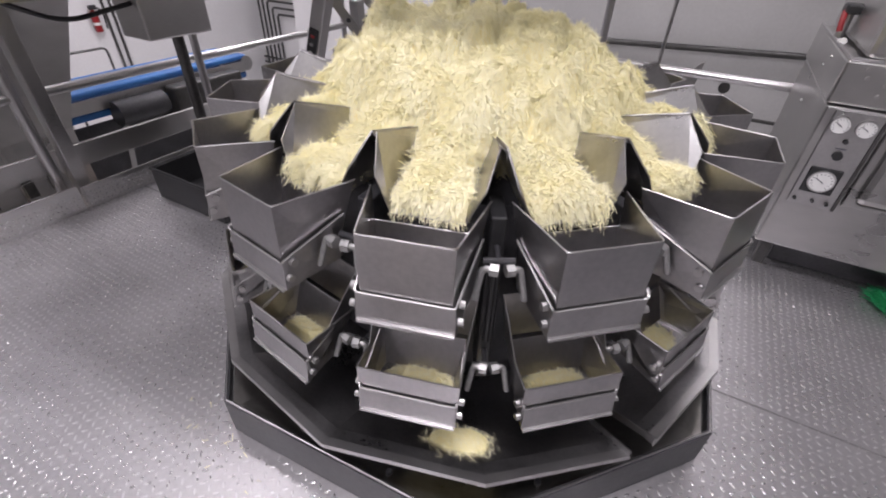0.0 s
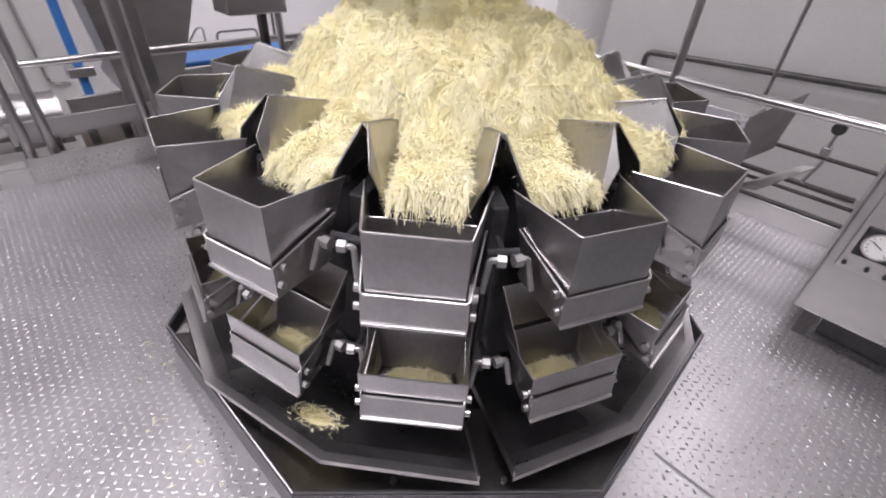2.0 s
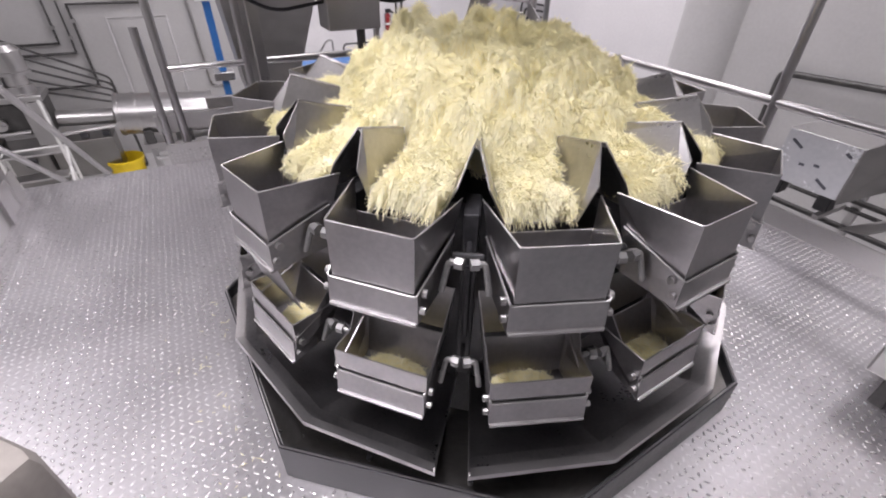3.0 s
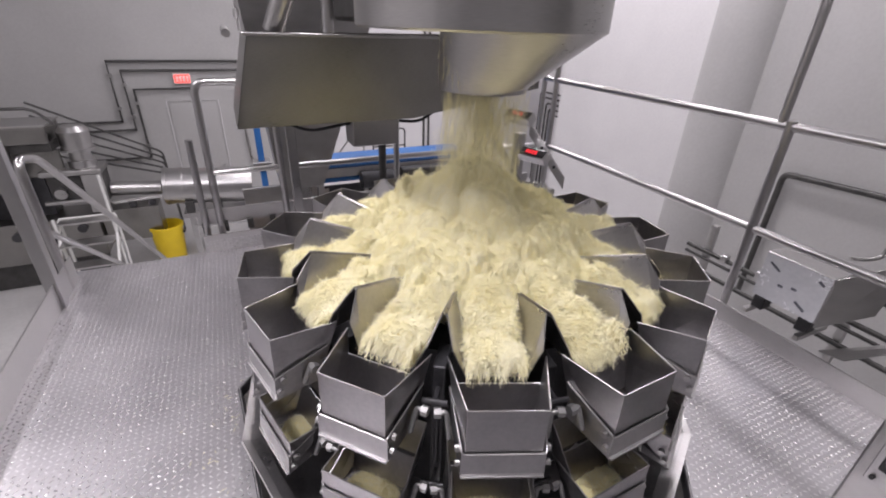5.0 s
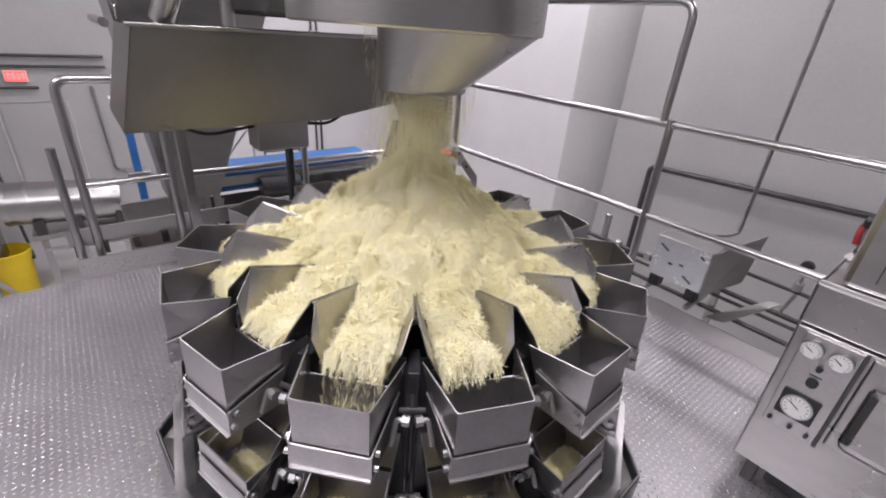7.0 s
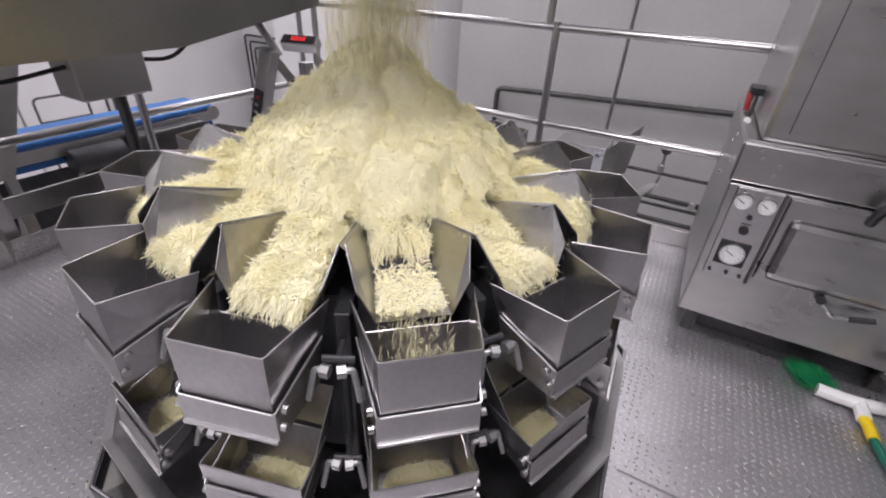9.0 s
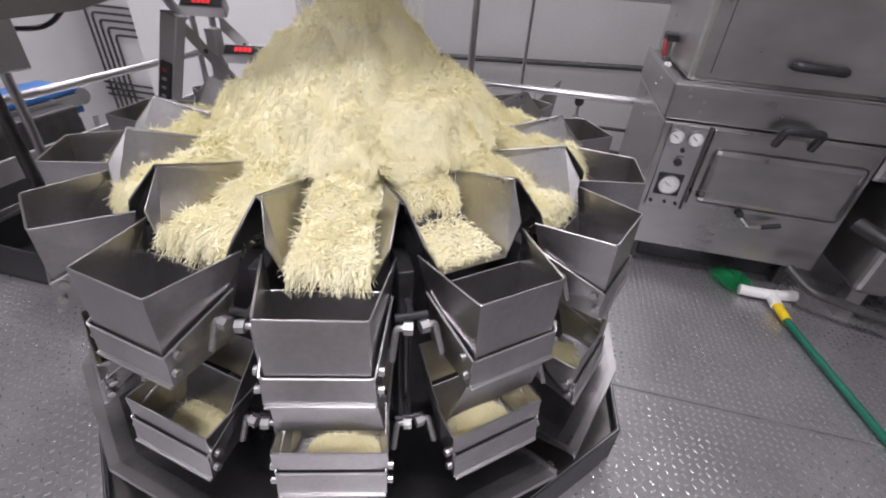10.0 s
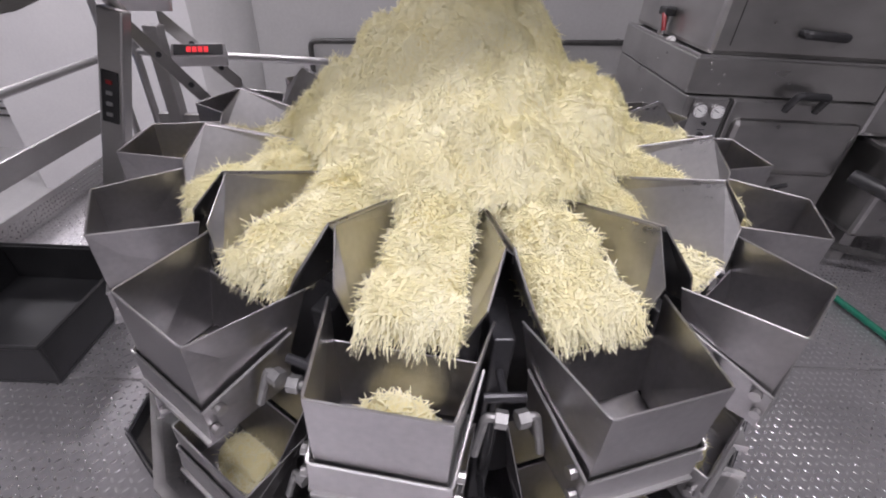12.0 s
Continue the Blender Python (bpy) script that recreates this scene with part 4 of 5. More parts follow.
# ---- right: machine cabinet with gauges ----
def gauge(parent, p, z, r, name):
    g = part(name, rod(bmesh.new(), (p, 0.768, z), (p, 0.752, z), r, n=28), TUBE_STEEL, parent, "bright gauge ring", smooth=True)
    part("dial", rod(bmesh.new(), (p, 0.7525, z), (p, 0.7505, z), r * 0.86, n=28), DIAL, g, "white dial face")
    bm = bmesh.new()
    for i in range(13):
        a = radians(-135 + i * 22.5)
        box(bm, (-0.0008, -0.0004, r * 0.62), (0.0008, 0.0004, r * 0.78), Matrix.Translation((p, 0.7502, z)) @ Matrix.Rotation(a, 4, "Y"))
    part("scale", bm, PRINT, g, "dark scale ticks")
    bm = box(bmesh.new(), (-0.0013, -0.0006, -r * 0.15), (0.0013, 0.0006, r * 0.62), Matrix.Translation((p, 0.7495, z)) @ Matrix.Rotation(radians(-60), 4, "Y"))
    part("needle", bm, PRINT, g)


def cabinet():
    ob = thing("machine_cabinet", Matrix.Rotation(ANGLE, 4, "Z"), "large stainless machine cabinet with gauges and lidded front", "cabinet")
    part("body", box(bmesh.new(), (0.938, 0.775, 0.14), (1.72, 1.58, 0.695), bevel=0.006), CABINET_STEEL, ob)
    part("ledge", box(bmesh.new(), (0.932, 0.790, 0.699), (1.725, 1.58, 0.838), bevel=0.008), CABINET_STEEL, ob)
    part("ledge_edge", pipe(bmesh.new(), [(0.935, 1.57, 0.842), (0.942, 0.792, 0.842), (1.72, 0.792, 0.842)], 0.006, 8), TUBE_STEEL, ob, "bright folded ledge edge")
    part("upper_body", box(bmesh.new(), (0.975, 0.808, 0.842), (1.72, 1.58, 2.1), bevel=0.02), CABINET_STEEL, ob)
    part("seam", box(bmesh.new(), (1.045, 0.8055, 0.88), (1.048, 0.809, 2.08)), PIPE_DARK, ob)
    for q, z in ((1.05, 0.80), (1.12, 0.76), (1.2, 0.60)):
        part("rivet", rod(bmesh.new(), (0.940, q, z), (0.928, q, z), 0.006, n=8), TUBE_STEEL, ob, smooth=True)
    for p, z in ((0.995, 0.815), (1.005, 0.79), (1.06, 0.775), (1.055, 0.74)):
        part("rivet", rod(bmesh.new(), (p, 0.792, z), (p, 0.784, z), 0.0065, n=8), TUBE_STEEL, ob, smooth=True)
    panel = part("gauge_panel", box(bmesh.new(), (0.968, 0.764, 0.338), (1.107, 0.776, 0.69), bevel=0.002), PAN_STEEL, ob, "pale gauge panel")
    part("panel_edge", box(bmesh.new(), (1.1075, 0.762, 0.336), (1.117, 0.777, 0.694)), PIPE_DARK, ob)
    gauge(panel, 0.998, 0.643, 0.030, "gauge")
    gauge(panel, 1.070, 0.642, 0.030, "gauge")
    part("bezel", box(bmesh.new(), (0.984, 0.757, 0.392), (1.082, 0.765, 0.490), bevel=0.004), BLACK_PLASTIC, panel, "square black bezel")
    gauge(panel, 1.033, 0.441, 0.042, "gauge")
    for p, z, r in ((1.036, 0.592, 0.008), (1.036, 0.540, 0.015), (0.985, 0.36, 0.006), (1.04, 0.362, 0.006), (1.085, 0.36, 0.006)):
        part("knob", rod(bmesh.new(), (p, 0.765, z), (p, 0.752, z), r, n=16), BLACK_PLASTIC, panel, smooth=True)
    part("print_bar", box(bmesh.new(), (1.02, 0.7625, 0.562), (1.052, 0.7645, 0.566)), PRINT, panel)
    lid = part("lid", box(bmesh.new(), (1.15, 0.742, 0.385), (1.69, 0.777, 0.622), bevel=0.026), CABINET_STEEL, ob)
    part("lid_step", box(bmesh.new(), (1.125, 0.762, 0.365), (1.70, 0.774, 0.690), bevel=0.006), CABINET_STEEL, ob)
    part("handle", pipe(bmesh.new(), [(1.345, 0.765, 0.660), (1.345, 0.728, 0.728), (1.470, 0.728, 0.728), (1.470, 0.765, 0.660)], 0.015, 10, bend=0.018), BLACK_PLASTIC, lid, "black bail handle", smooth=True)
    part("handle", pipe(bmesh.new(), [(1.305, 0.806, 0.935), (1.305, 0.775, 0.935), (1.46, 0.775, 0.930), (1.46, 0.806, 0.930)], 0.016, 10, bend=0.012), BLACK_PLASTIC, ob, "black bar handle", smooth=True)
    part("lever", pipe(bmesh.new(), [(1.335, 0.776, 0.365), (1.335, 0.745, 0.365), (1.385, 0.735, 0.318), (1.425, 0.735, 0.325), (1.492, 0.735, 0.345)], 0.0065, 8, bend=0.008), TUBE_STEEL, ob, "small bright crank lever", smooth=True)
    part("grip", pipe(bmesh.new(), [(1.428, 0.735, 0.326), (1.495, 0.735, 0.346)], 0.0105, 8), BLACK_PLASTIC, ob, smooth=True)
    part("lever_hub", rod(bmesh.new(), (1.335, 0.776, 0.365), (1.335, 0.735, 0.365), 0.015, n=12), BLACK_PLASTIC, ob, smooth=True)
    valve = part("valve", rod(bmesh.new(), (0.95, 1.21, 0.84), (0.95, 1.21, 0.93), 0.016, n=12), TUBE_STEEL, ob, smooth=True)
    part("valve_body", box(bmesh.new(), (0.925, 1.17, 0.925), (0.985, 1.24, 0.960), bevel=0.008), BLACK_PLASTIC, valve)
    part("valve_lever", pipe(bmesh.new(), [(0.93, 1.185, 0.935), (0.93, 1.165, 0.905), (0.935, 1.155, 0.87)], 0.010, 8), RED, valve, "red valve lever", smooth=True)
    part("valve_tag", rod(bmesh.new(), (0.945, 1.10, 0.845), (0.945, 1.06, 0.852), 0.012, n=10), WHITE_PLASTIC, valve, smooth=True)
    # dark block and dark legs put the black shadow under the cabinet into colour
    part("plinth", box(bmesh.new(), (1.04, 0.90, 0.003), (1.70, 1.54, 0.139), bevel=0.004), DARK_STEEL, ob, "dark block standing in for the shadow under the cabinet")
    for p in (1.0, 1.66):
        for q in (0.86, 1.5):
            part("leg", box(bmesh.new(), (p - 0.02, q - 0.02, 0.0), (p + 0.02, q + 0.02, 0.1395), bevel=0.004), PIPE_DARK, ob)
    # side unit with a black hose
    side = thing("side_machine", Matrix.Rotation(ANGLE, 4, "Z"), "grey steel machine unit beside the cabinet", "machine")
    part("body", box(bmesh.new(), (1.80, 0.62, 0.16), (2.7, 1.5, 0.55), bevel=0.02), CABINET_STEEL, side)
    part("top", box(bmesh.new(), (1.74, 0.80, 0.555), (2.7, 1.5, 0.95), bevel=0.02), PAN_STEEL, side)
    part("hose", pipe(bmesh.new(), [(1.72, 0.70, 0.42), (1.80, 0.58, 0.40), (2.0, 0.50, 0.30), (2.4, 0.46, 0.20)], 0.030, 12, bend=0.08), BLACK_PLASTIC, side, "thick black hose", smooth=True)
    part("drain_pipe", pipe(bmesh.new(), [(1.60, 0.72, 0.17), (1.66, 0.62, 0.13), (1.95, 0.55, 0.10)], 0.018, 10, bend=0.05), PIPE_DARK, side, smooth=True)
    for p in (1.86, 2.6):
        for q in (0.7, 1.4):
            part("leg", box(bmesh.new(), (p - 0.03, q - 0.03, 0.0), (p + 0.03, q + 0.03, 0.17)), BRUSHED, side)


cabinet()


def broom():
    ob = thing("broom", Matrix.Rotation(ANGLE, 4, "Z"), "green-handled broom with white head lying on the floor", "broom")
    part("handle", pipe(bmesh.new(), [(1.590, 0.545, 0.026), (1.70, 0.02, 0.016), (1.83, -0.70, 0.0155)], 0.0135, 12), GREEN, ob, smooth=True)
    part("socket", pipe(bmesh.new(), [(1.578, 0.625, 0.034), (1.586, 0.58, 0.032), (1.592, 0.535, 0.028)], 0.018, 12), YELLOW, ob, "yellow plastic socket", smooth=True)
    part("neck", pipe(bmesh.new(), [(1.580, 0.700, 0.036), (1.578, 0.615, 0.034)], 0.023, 10), WHITE_PLASTIC, ob, smooth=True)
    part("head", pipe(bmesh.new(), [(1.455, 0.700, 0.030), (1.53, 0.690, 0.034), (1.60, 0.695, 0.034), (1.685, 0.725, 0.030)], 0.024, 10, bend=0.03), WHITE_PLASTIC, ob, "white broom head", smooth=True)
    g = np.random.default_rng(5)
    n = 420
    x = g.uniform(0, 1, n)
    c = np.stack([1.40 + 0.09 * x + g.normal(0, 0.012, n), 0.765 + g.normal(0, 0.022, n) + 0.02 * x, 0.012 + g.uniform(0, 0.035, n)], 1)
    w = np.stack([-0.6 + g.normal(0, 0.3, n), 0.9 + g.normal(0, 0.3, n), g.normal(0, 0.15, n)], 1)
    u = np.tile([0.0, 0.0, 1.0], (n, 1))
    b = strands("bristles", c, w, u, g.uniform(0.07, 0.11, n), np.full(n, 0.0022), g.uniform(0, 0.004, n), BRISTLE, ob)
    tagged(b, kind="stuff")


broom()


# ---- beyond the right rail ----
def film_box():
    ob = thing("control_box", Matrix.Rotation(ANGLE, 4, "Z"), "steel box with printed protective film outside the rail", "control box")
    part("body", box(bmesh.new(), (0.075, 1.70, 0.195), (0.385, 1.95, 0.445), bevel=0.004), BRUSHED, ob)
    film = part("film", box(bmesh.new(), (0.079, 1.6955, 0.199), (0.381, 1.6985, 0.441)), FILM, ob, "shiny protective film with grey print")
    for p, z, w, t in ((0.135, 0.385, 0.06, 30), (0.30, 0.245, 0.06, 30), (0.345, 0.40, 0.03, 30), (0.19, 0.30, 0.024, 0), (0.25, 0.315, 0.024, 0)):
        m = Matrix.Translation((p, 1.694, z)) @ Matrix.Rotation(radians(t), 4, "Y")
        part("print_bar", box(bmesh.new(), (-w / 2, -0.0006, -0.0065), (w / 2, 0.0006, 0.0065), m), PRINT, film)
    part("side_panel", sheet(bmesh.new(), [[(0.390, 1.69, 0.18), (0.390, 1.69, 0.45), (0.53, 1.93, 0.56), (0.50, 1.93, 0.26)]], 0.003), CABINET_STEEL, ob, "dark open side panel")
    for p in (0.12, 0.34):
        part("foot", box(bmesh.new(), (p - 0.03, 1.70, 0.12), (p + 0.03, 1.78, 0.195), bevel=0.008), BLACK_PLASTIC, ob)
    for p in (0.10, 0.36):
        part("bracket", box(bmesh.new(), (p - 0.012, 1.645, 0.10), (p + 0.012, 1.9, 0.125)), BRUSHED, ob)
    part("arm", sheet(bmesh.new(), [[(0.46, 1.66, 0.10), (0.56, 1.66, 0.12), (0.72, 1.9, 0.24), (0.66, 1.92, 0.22)]], 0.006), CABINET_STEEL, ob)


film_box()


def pipe_rack():
    ob = thing("pipe_rack", Matrix.Rotation(ANGLE, 4, "Z"), "dark conduits with capped fittings outside the rail", "pipe rack")
    for z, a, b, r in ((0.0, -0.75, 2.4, 0.017), (-0.055, -0.75, 2.4, 0.012), (-0.165, -0.6, 2.4, 0.017), (0.175, 0.33, 1.1, 0.012)):
        part("conduit", pipe(bmesh.new(), [(a, 2.3, z), (b, 2.3, z)], r, 10), PIPE_DARK, ob, smooth=True)
    for p in (-0.6, 0.3, 1.2, 2.2):
        part("post", box(bmesh.new(), (p - 0.02, 2.31, LOW), (p + 0.02, 2.35, 0.2), bevel=0.003), BRUSHED, ob)
    for p, z in ((-0.45, 0.02), (-0.2, 0.02), (0.05, 0.02), (0.36, 0.20), (0.69, 0.22), (0.95, 0.0)):
        part("clamp", box(bmesh.new(), (p - 0.022, 2.275, z - 0.035), (p + 0.022, 2.325, z + 0.02), bevel=0.004), TUBE_STEEL, ob)
    part("stem", rod(bmesh.new(), (0.69, 2.3, 0.18), (0.69, 2.3, 0.33), 0.009, n=8), TUBE_STEEL, ob, smooth=True)
    part("cap", rod(bmesh.new(), (0.69, 2.285, 0.345), (0.69, 2.315, 0.345), 0.034, n=18), PIPE_DARK, ob, "round dark cap", smooth=True)
    part("cone_cap", rod(bmesh.new(), (0.36, 2.3, 0.19), (0.36, 2.3, 0.27), 0.03, 0.012, n=14), CAST, ob, smooth=True)
    part("loop", pipe(bmesh.new(), [(0.70, 2.3, 0.16), (0.66, 2.3, 0.0), (1.05, 2.3, -0.03)], 0.010, 8, bend=0.03), TUBE_STEEL, ob, smooth=True)
    drop = thing("drop_conduit", Matrix.Rotation(ANGLE, 4, "Z"), "thin steel conduit dropping from the ceiling", "conduit")
    part("tube", pipe(bmesh.new(), [(0.24, 2.53, 4.2), (0.24, 2.53, 0.33), (0.20, 2.48, 0.30), (0.14, 2.44, 0.29)], 0.012, 8, bend=0.03), CABINET_STEEL, drop, smooth=True)
    line = thing("wall_pipe", Matrix.Rotation(ANGLE, 4, "Z"), "dark pipe running along the pale wall", "pipe")
    part("tube", pipe(bmesh.new(), [(-1.65, 4.98, -1.6), (-1.65, 4.98, -0.005), (4.5, 4.98, 0.28)], 0.034, 12, bend=0.08), PIPE_DARK, line, smooth=True)
    for p in (-0.6, 0.8, 2.2):
        part("clip", box(bmesh.new(), (p - 0.02, 4.97, -0.01 + 0.047 * (p + 1.65)), (p + 0.02, 5.06, 0.03 + 0.047 * (p + 1.65))), BRUSHED, line)


pipe_rack()
slab("wall_white", (-5.9, 5.03, LOW), (-3.1, 5.2, 4.2), WALL_PAINT, "bright white hall wall panel", "wall")
bundle = thing("pipe_bundle", Matrix.Rotation(ANGLE, 4, "Z"), "bundle of dark bent pipes on the hall wall", "pipes")
for i in range(5):
    part("tube", pipe(bmesh.new(), [(-8.30 + 0.13 * i, 6.35, LOW), (-8.30 + 0.13 * i, 6.35, -0.05 - 0.12 * i), (-5.6, 6.35, -0.05 - 0.12 * i)], 0.022, 8, bend=0.1), PIPE_DARK, bundle, smooth=True)
for i in range(3):
    part("tube", pipe(bmesh.new(), [(-8.4, 6.33, -1.45 - 0.12 * i), (-5.6, 6.33, -1.45 - 0.12 * i)], 0.022, 8), PIPE_DARK, bundle, smooth=True)


# ---- left: display stand, crates, blue conveyor ----
def display(parent, m, name):
    d = part(name, box(bmesh.new(), (-0.105, -0.06, -0.035), (0.105, 0.0, 0.035), m, bevel=0.004), TUBE_STEEL, parent, "steel display case")
    part("screen", box(bmesh.new(), (-0.095, -0.0625, -0.028), (0.095, -0.0605, 0.028), m), BLACK_PLASTIC, d, "black display window")
    for i in range(4):
        x = -0.045 + 0.022 * i
        part("digit", box(bmesh.new(), (x, -0.0645, -0.014), (x + 0.016, -0.0632, 0.014), m), LED, d, "lit red digit bar")
    return d


def display_stand():
    ob = thing("display_stand", Matrix.Rotation(ANGLE, 4, "Z"), "stainless stand with two red-lit displays and a switch plate", "display stand")
    foot, head = Vector((-1.43, 0.60, 0.0)), Vector((-1.195, 0.715, 0.90))
    lean = Matrix.Translation(foot) @ Vector((0, 0, 1)).rotation_difference(head - foot).to_matrix().to_4x4()
    long = (head - foot).length
    part("post", box(bmesh.new(), (-0.043, -0.03, 0.0), (0.043, 0.03, long), lean, bevel=0.006), BRUSHED, ob)
    plate = part("switch_plate", box(bmesh.new(), (-0.028, -0.037, long - 0.40), (0.028, -0.0305, long - 0.21), lean), BLACK_PLASTIC, ob, "black plate with four switches")
    for i in range(4):
        part("switch", box(bmesh.new(), (-0.010, -0.043, long - 0.375 + 0.04 * i), (0.010, -0.037, long - 0.362 + 0.04 * i), lean), RED if i == 3 else CAST, plate)
    for (pa, qa, za), (pb, qb, zb) in (((-1.205, 0.735, 0.875), (-1.035, 0.925, 0.51)), ((-1.27, 1.10, 0.83), (-1.03, 1.25, 0.51))):
        part("arm", sheet(bmesh.new(), [[(pa, qa, za + 0.03), (pa, qa, za - 0.05), (pb, qb, zb - 0.05), (pb, qb, zb + 0.03)]], 0.014), BRUSHED, ob)
        for f in (0.35, 0.7):
            c = Vector((pa, qa, za - 0.01)).lerp(Vector((pb, qb, zb - 0.01)), f) + Vector((0.007, -0.006, 0))
            part("bolt", rod(bmesh.new(), c, c + Vector((0.009, -0.008, 0)), 0.011, n=8), DARK_STEEL, ob)
    part("brace", pipe(bmesh.new(), [(-1.20, 0.78, 0.86), (-1.42, 0.70, 1.22)], 0.02, 10), TUBE_STEEL, ob, smooth=True)
    part("rear_leg", box(bmesh.new(), (-1.28, 0.98, 0.0), (-1.22, 1.04, 0.80), bevel=0.004), BRUSHED, ob)
    part("rear_leg", box(bmesh.new(), (-0.99, 1.06, 0.0), (-0.94, 1.11, 0.50), bevel=0.004), BRUSHED, ob)
    part("crossbar", box(bmesh.new(), (-1.34, 1.00, 0.36), (-0.95, 1.03, 0.43), bevel=0.004), BRUSHED, ob)
    tilt = Matrix.Rotation(radians(18), 4, "Z") @ Matrix.Rotation(radians(-56), 4, "X")
    display(ob, Matrix.Translation((-1.089, 1.03, 0.665)) @ tilt, "lower_display")
    display(ob, Matrix.Translation((-1.261, 1.01, 0.872)) @ tilt, "upper_display")


display_stand()


def crate(m, w, d, h, label):
    ob = thing("plastic_crate", m, label, "crate", "")
    t = 0.012
    bm = box(bmesh.new(), (-w / 2, -d / 2, 0.003), (w / 2, d / 2, 0.015), bevel=0.003)
    part("crate_bottom", bm, BLACK_PLASTIC, ob)
    for s in (-1, 1):
        part("long_side", box(bmesh.new(), (-w / 2, s * (d / 2 - t), 0.0155), (w / 2, s * d / 2, h), bevel=0.003), BLACK_PLASTIC, ob)
        part("short_side", box(bmesh.new(), (s * (w / 2 - t), -d / 2 + t, 0.0155), (s * w / 2, d / 2 - t, h), bevel=0.003), BLACK_PLASTIC, ob)
    part("crate_rim", pipe(bmesh.new(), [(-w / 2, -d / 2, h), (w / 2, -d / 2, h), (w / 2, d / 2, h), (-w / 2, d / 2, h), (-w / 2, -d / 2, h)], 0.008, 8), BLACK_PLASTIC, ob)
    return ob


crate(in_room(-1.40, 0.075, 0.0), 0.48, 0.48, 0.16, "empty black plastic crate on the platform floor")


def conveyor():
    ob = thing("belt_conveyor", Matrix.Rotation(ANGLE, 4, "Z"), "conveyor with a bright blue belt beyond the platform", "conveyor")
    part("belt", box(bmesh.new(), (-3.35, -0.35, 0.15), (-2.95, 1.55, 0.19), bevel=0.015), BLUE, ob, "bright blue belt")
    part("return_belt", box(bmesh.new(), (-3.33, -0.33, 0.0), (-2.97, 1.53, 0.05), bevel=0.01), BLUE, ob, "sagging blue return belt")
    # plain dark panel stands in for the blackish machinery under the belt
    part("side_skirt", box(bmesh.new(), (-2.99, -0.28, -0.95), (-2.975, 1.48, -0.03), bevel=0.003), DARK_STEEL, ob, "dark panel in place of the machinery under the belt")
    for q in (-0.15, 0.25, 1.42):
        part("strut", sheet(bmesh.new(), [[(-2.965, q, -0.9), (-2.965, q + 0.04, -0.9), (-2.965, q + 0.19, -0.05), (-2.965, q + 0.15, -0.05)]], 0.006), TUBE_STEEL, ob)
    for p in (-2.945, -3.365):
        part("side_frame", box(bmesh.new(), (p - 0.008, -0.30, 0.06), (p + 0.008, 1.5, 0.145), bevel=0.003), BRUSHED, ob)
    for q in (-0.33, 1.53):
        part("roller", rod(bmesh.new(), (-3.36, q, 0.12), (-2.94, q, 0.12), 0.06, n=20), TUBE_STEEL, ob, smooth=True)
    part("motor", rod(bmesh.new(), (-2.9, 0.35, 0.02), (-2.9, 0.70, 0.02), 0.085, n=20), DARK_STEEL, ob, "dark drive motor", smooth=True)
    part("cover", box(bmesh.new(), (-2.93, 0.75, -0.20), (-2.80, 1.35, 0.12), bevel=0.02), PIPE_DARK, ob)
    for q in (-0.1, 1.2):
        for p in (-2.96, -3.34):
            part("leg", box(bmesh.new(), (p - 0.025, q - 0.025, LOW), (p + 0.025, q + 0.025, 0.07)), BRUSHED, ob)
    fun = thing("infeed_hopper", Matrix.Rotation(ANGLE, 4, "Z"), "large grey sloping steel hopper behind the rail", "hopper")
    part("shell", sheet(bmesh.new(), [[(-2.35, -0.55, 1.6), (-2.35, 0.42, 1.6), (-2.5, -0.08, 0.15), (-2.5, -0.42, 0.15)], [(-2.35, -0.55, 1.6), (-2.5, -0.42, 0.15), (-2.85, -0.42, 0.15), (-3.0, -0.55, 1.6)], [(-2.35, 0.42, 1.6), (-2.5, -0.08, 0.15), (-2.85, -0.08, 0.15), (-3.0, 0.42, 1.6)]], 0.005), CABINET_STEEL, fun)
    for q in (-0.40, -0.10):
        part("leg", box(bmesh.new(), (-2.56, q - 0.025, LOW), (-2.51, q + 0.025, 0.6)), BRUSHED, fun)
    part("lower_panel", box(bmesh.new(), (-2.60, -0.72, -0.5), (-2.56, -0.18, 0.16), bevel=0.004), CABINET_STEEL, fun)
    column = thing("lift_column", Matrix.Rotation(ANGLE, 4, "Z"), "blue painted lift column standing in the hall", "column")
    part("column", box(bmesh.new(), (-3.56, -0.535, 0.12), (-3.50, -0.475, 0.9), bevel=0.006), BLUE, column)
    part("lower_column", box(bmesh.new(), (-3.56, -0.535, -0.42), (-3.50, -0.475, 0.048), bevel=0.006), BLUE, column)
    part("stand_tube", box(bmesh.new(), (-3.56, -0.535, LOW + 0.015), (-3.50, -0.475, -0.423), bevel=0.006), BRUSHED, column)
    part("sleeve", box(bmesh.new(), (-3.62, -0.59, 0.05), (-3.45, -0.42, 0.12), bevel=0.006), TUBE_STEEL, column)
    part("collar", box(bmesh.new(), (-3.62, -0.59, 0.68), (-3.45, -0.42, 0.74), bevel=0.006), WHITE_PLASTIC, column)
    part("base_plate", box(bmesh.new(), (-3.66, -0.63, LOW), (-3.41, -0.38, LOW + 0.015)), BRUSHED, column)
    for q, w in ((-0.9, 0.16), (-0.62, 0.13), (0.1, 0.15)):
        cart = thing("carton", in_room(-2.25, q, -0.30), "small brown carton on a ledge under the rail", "carton")
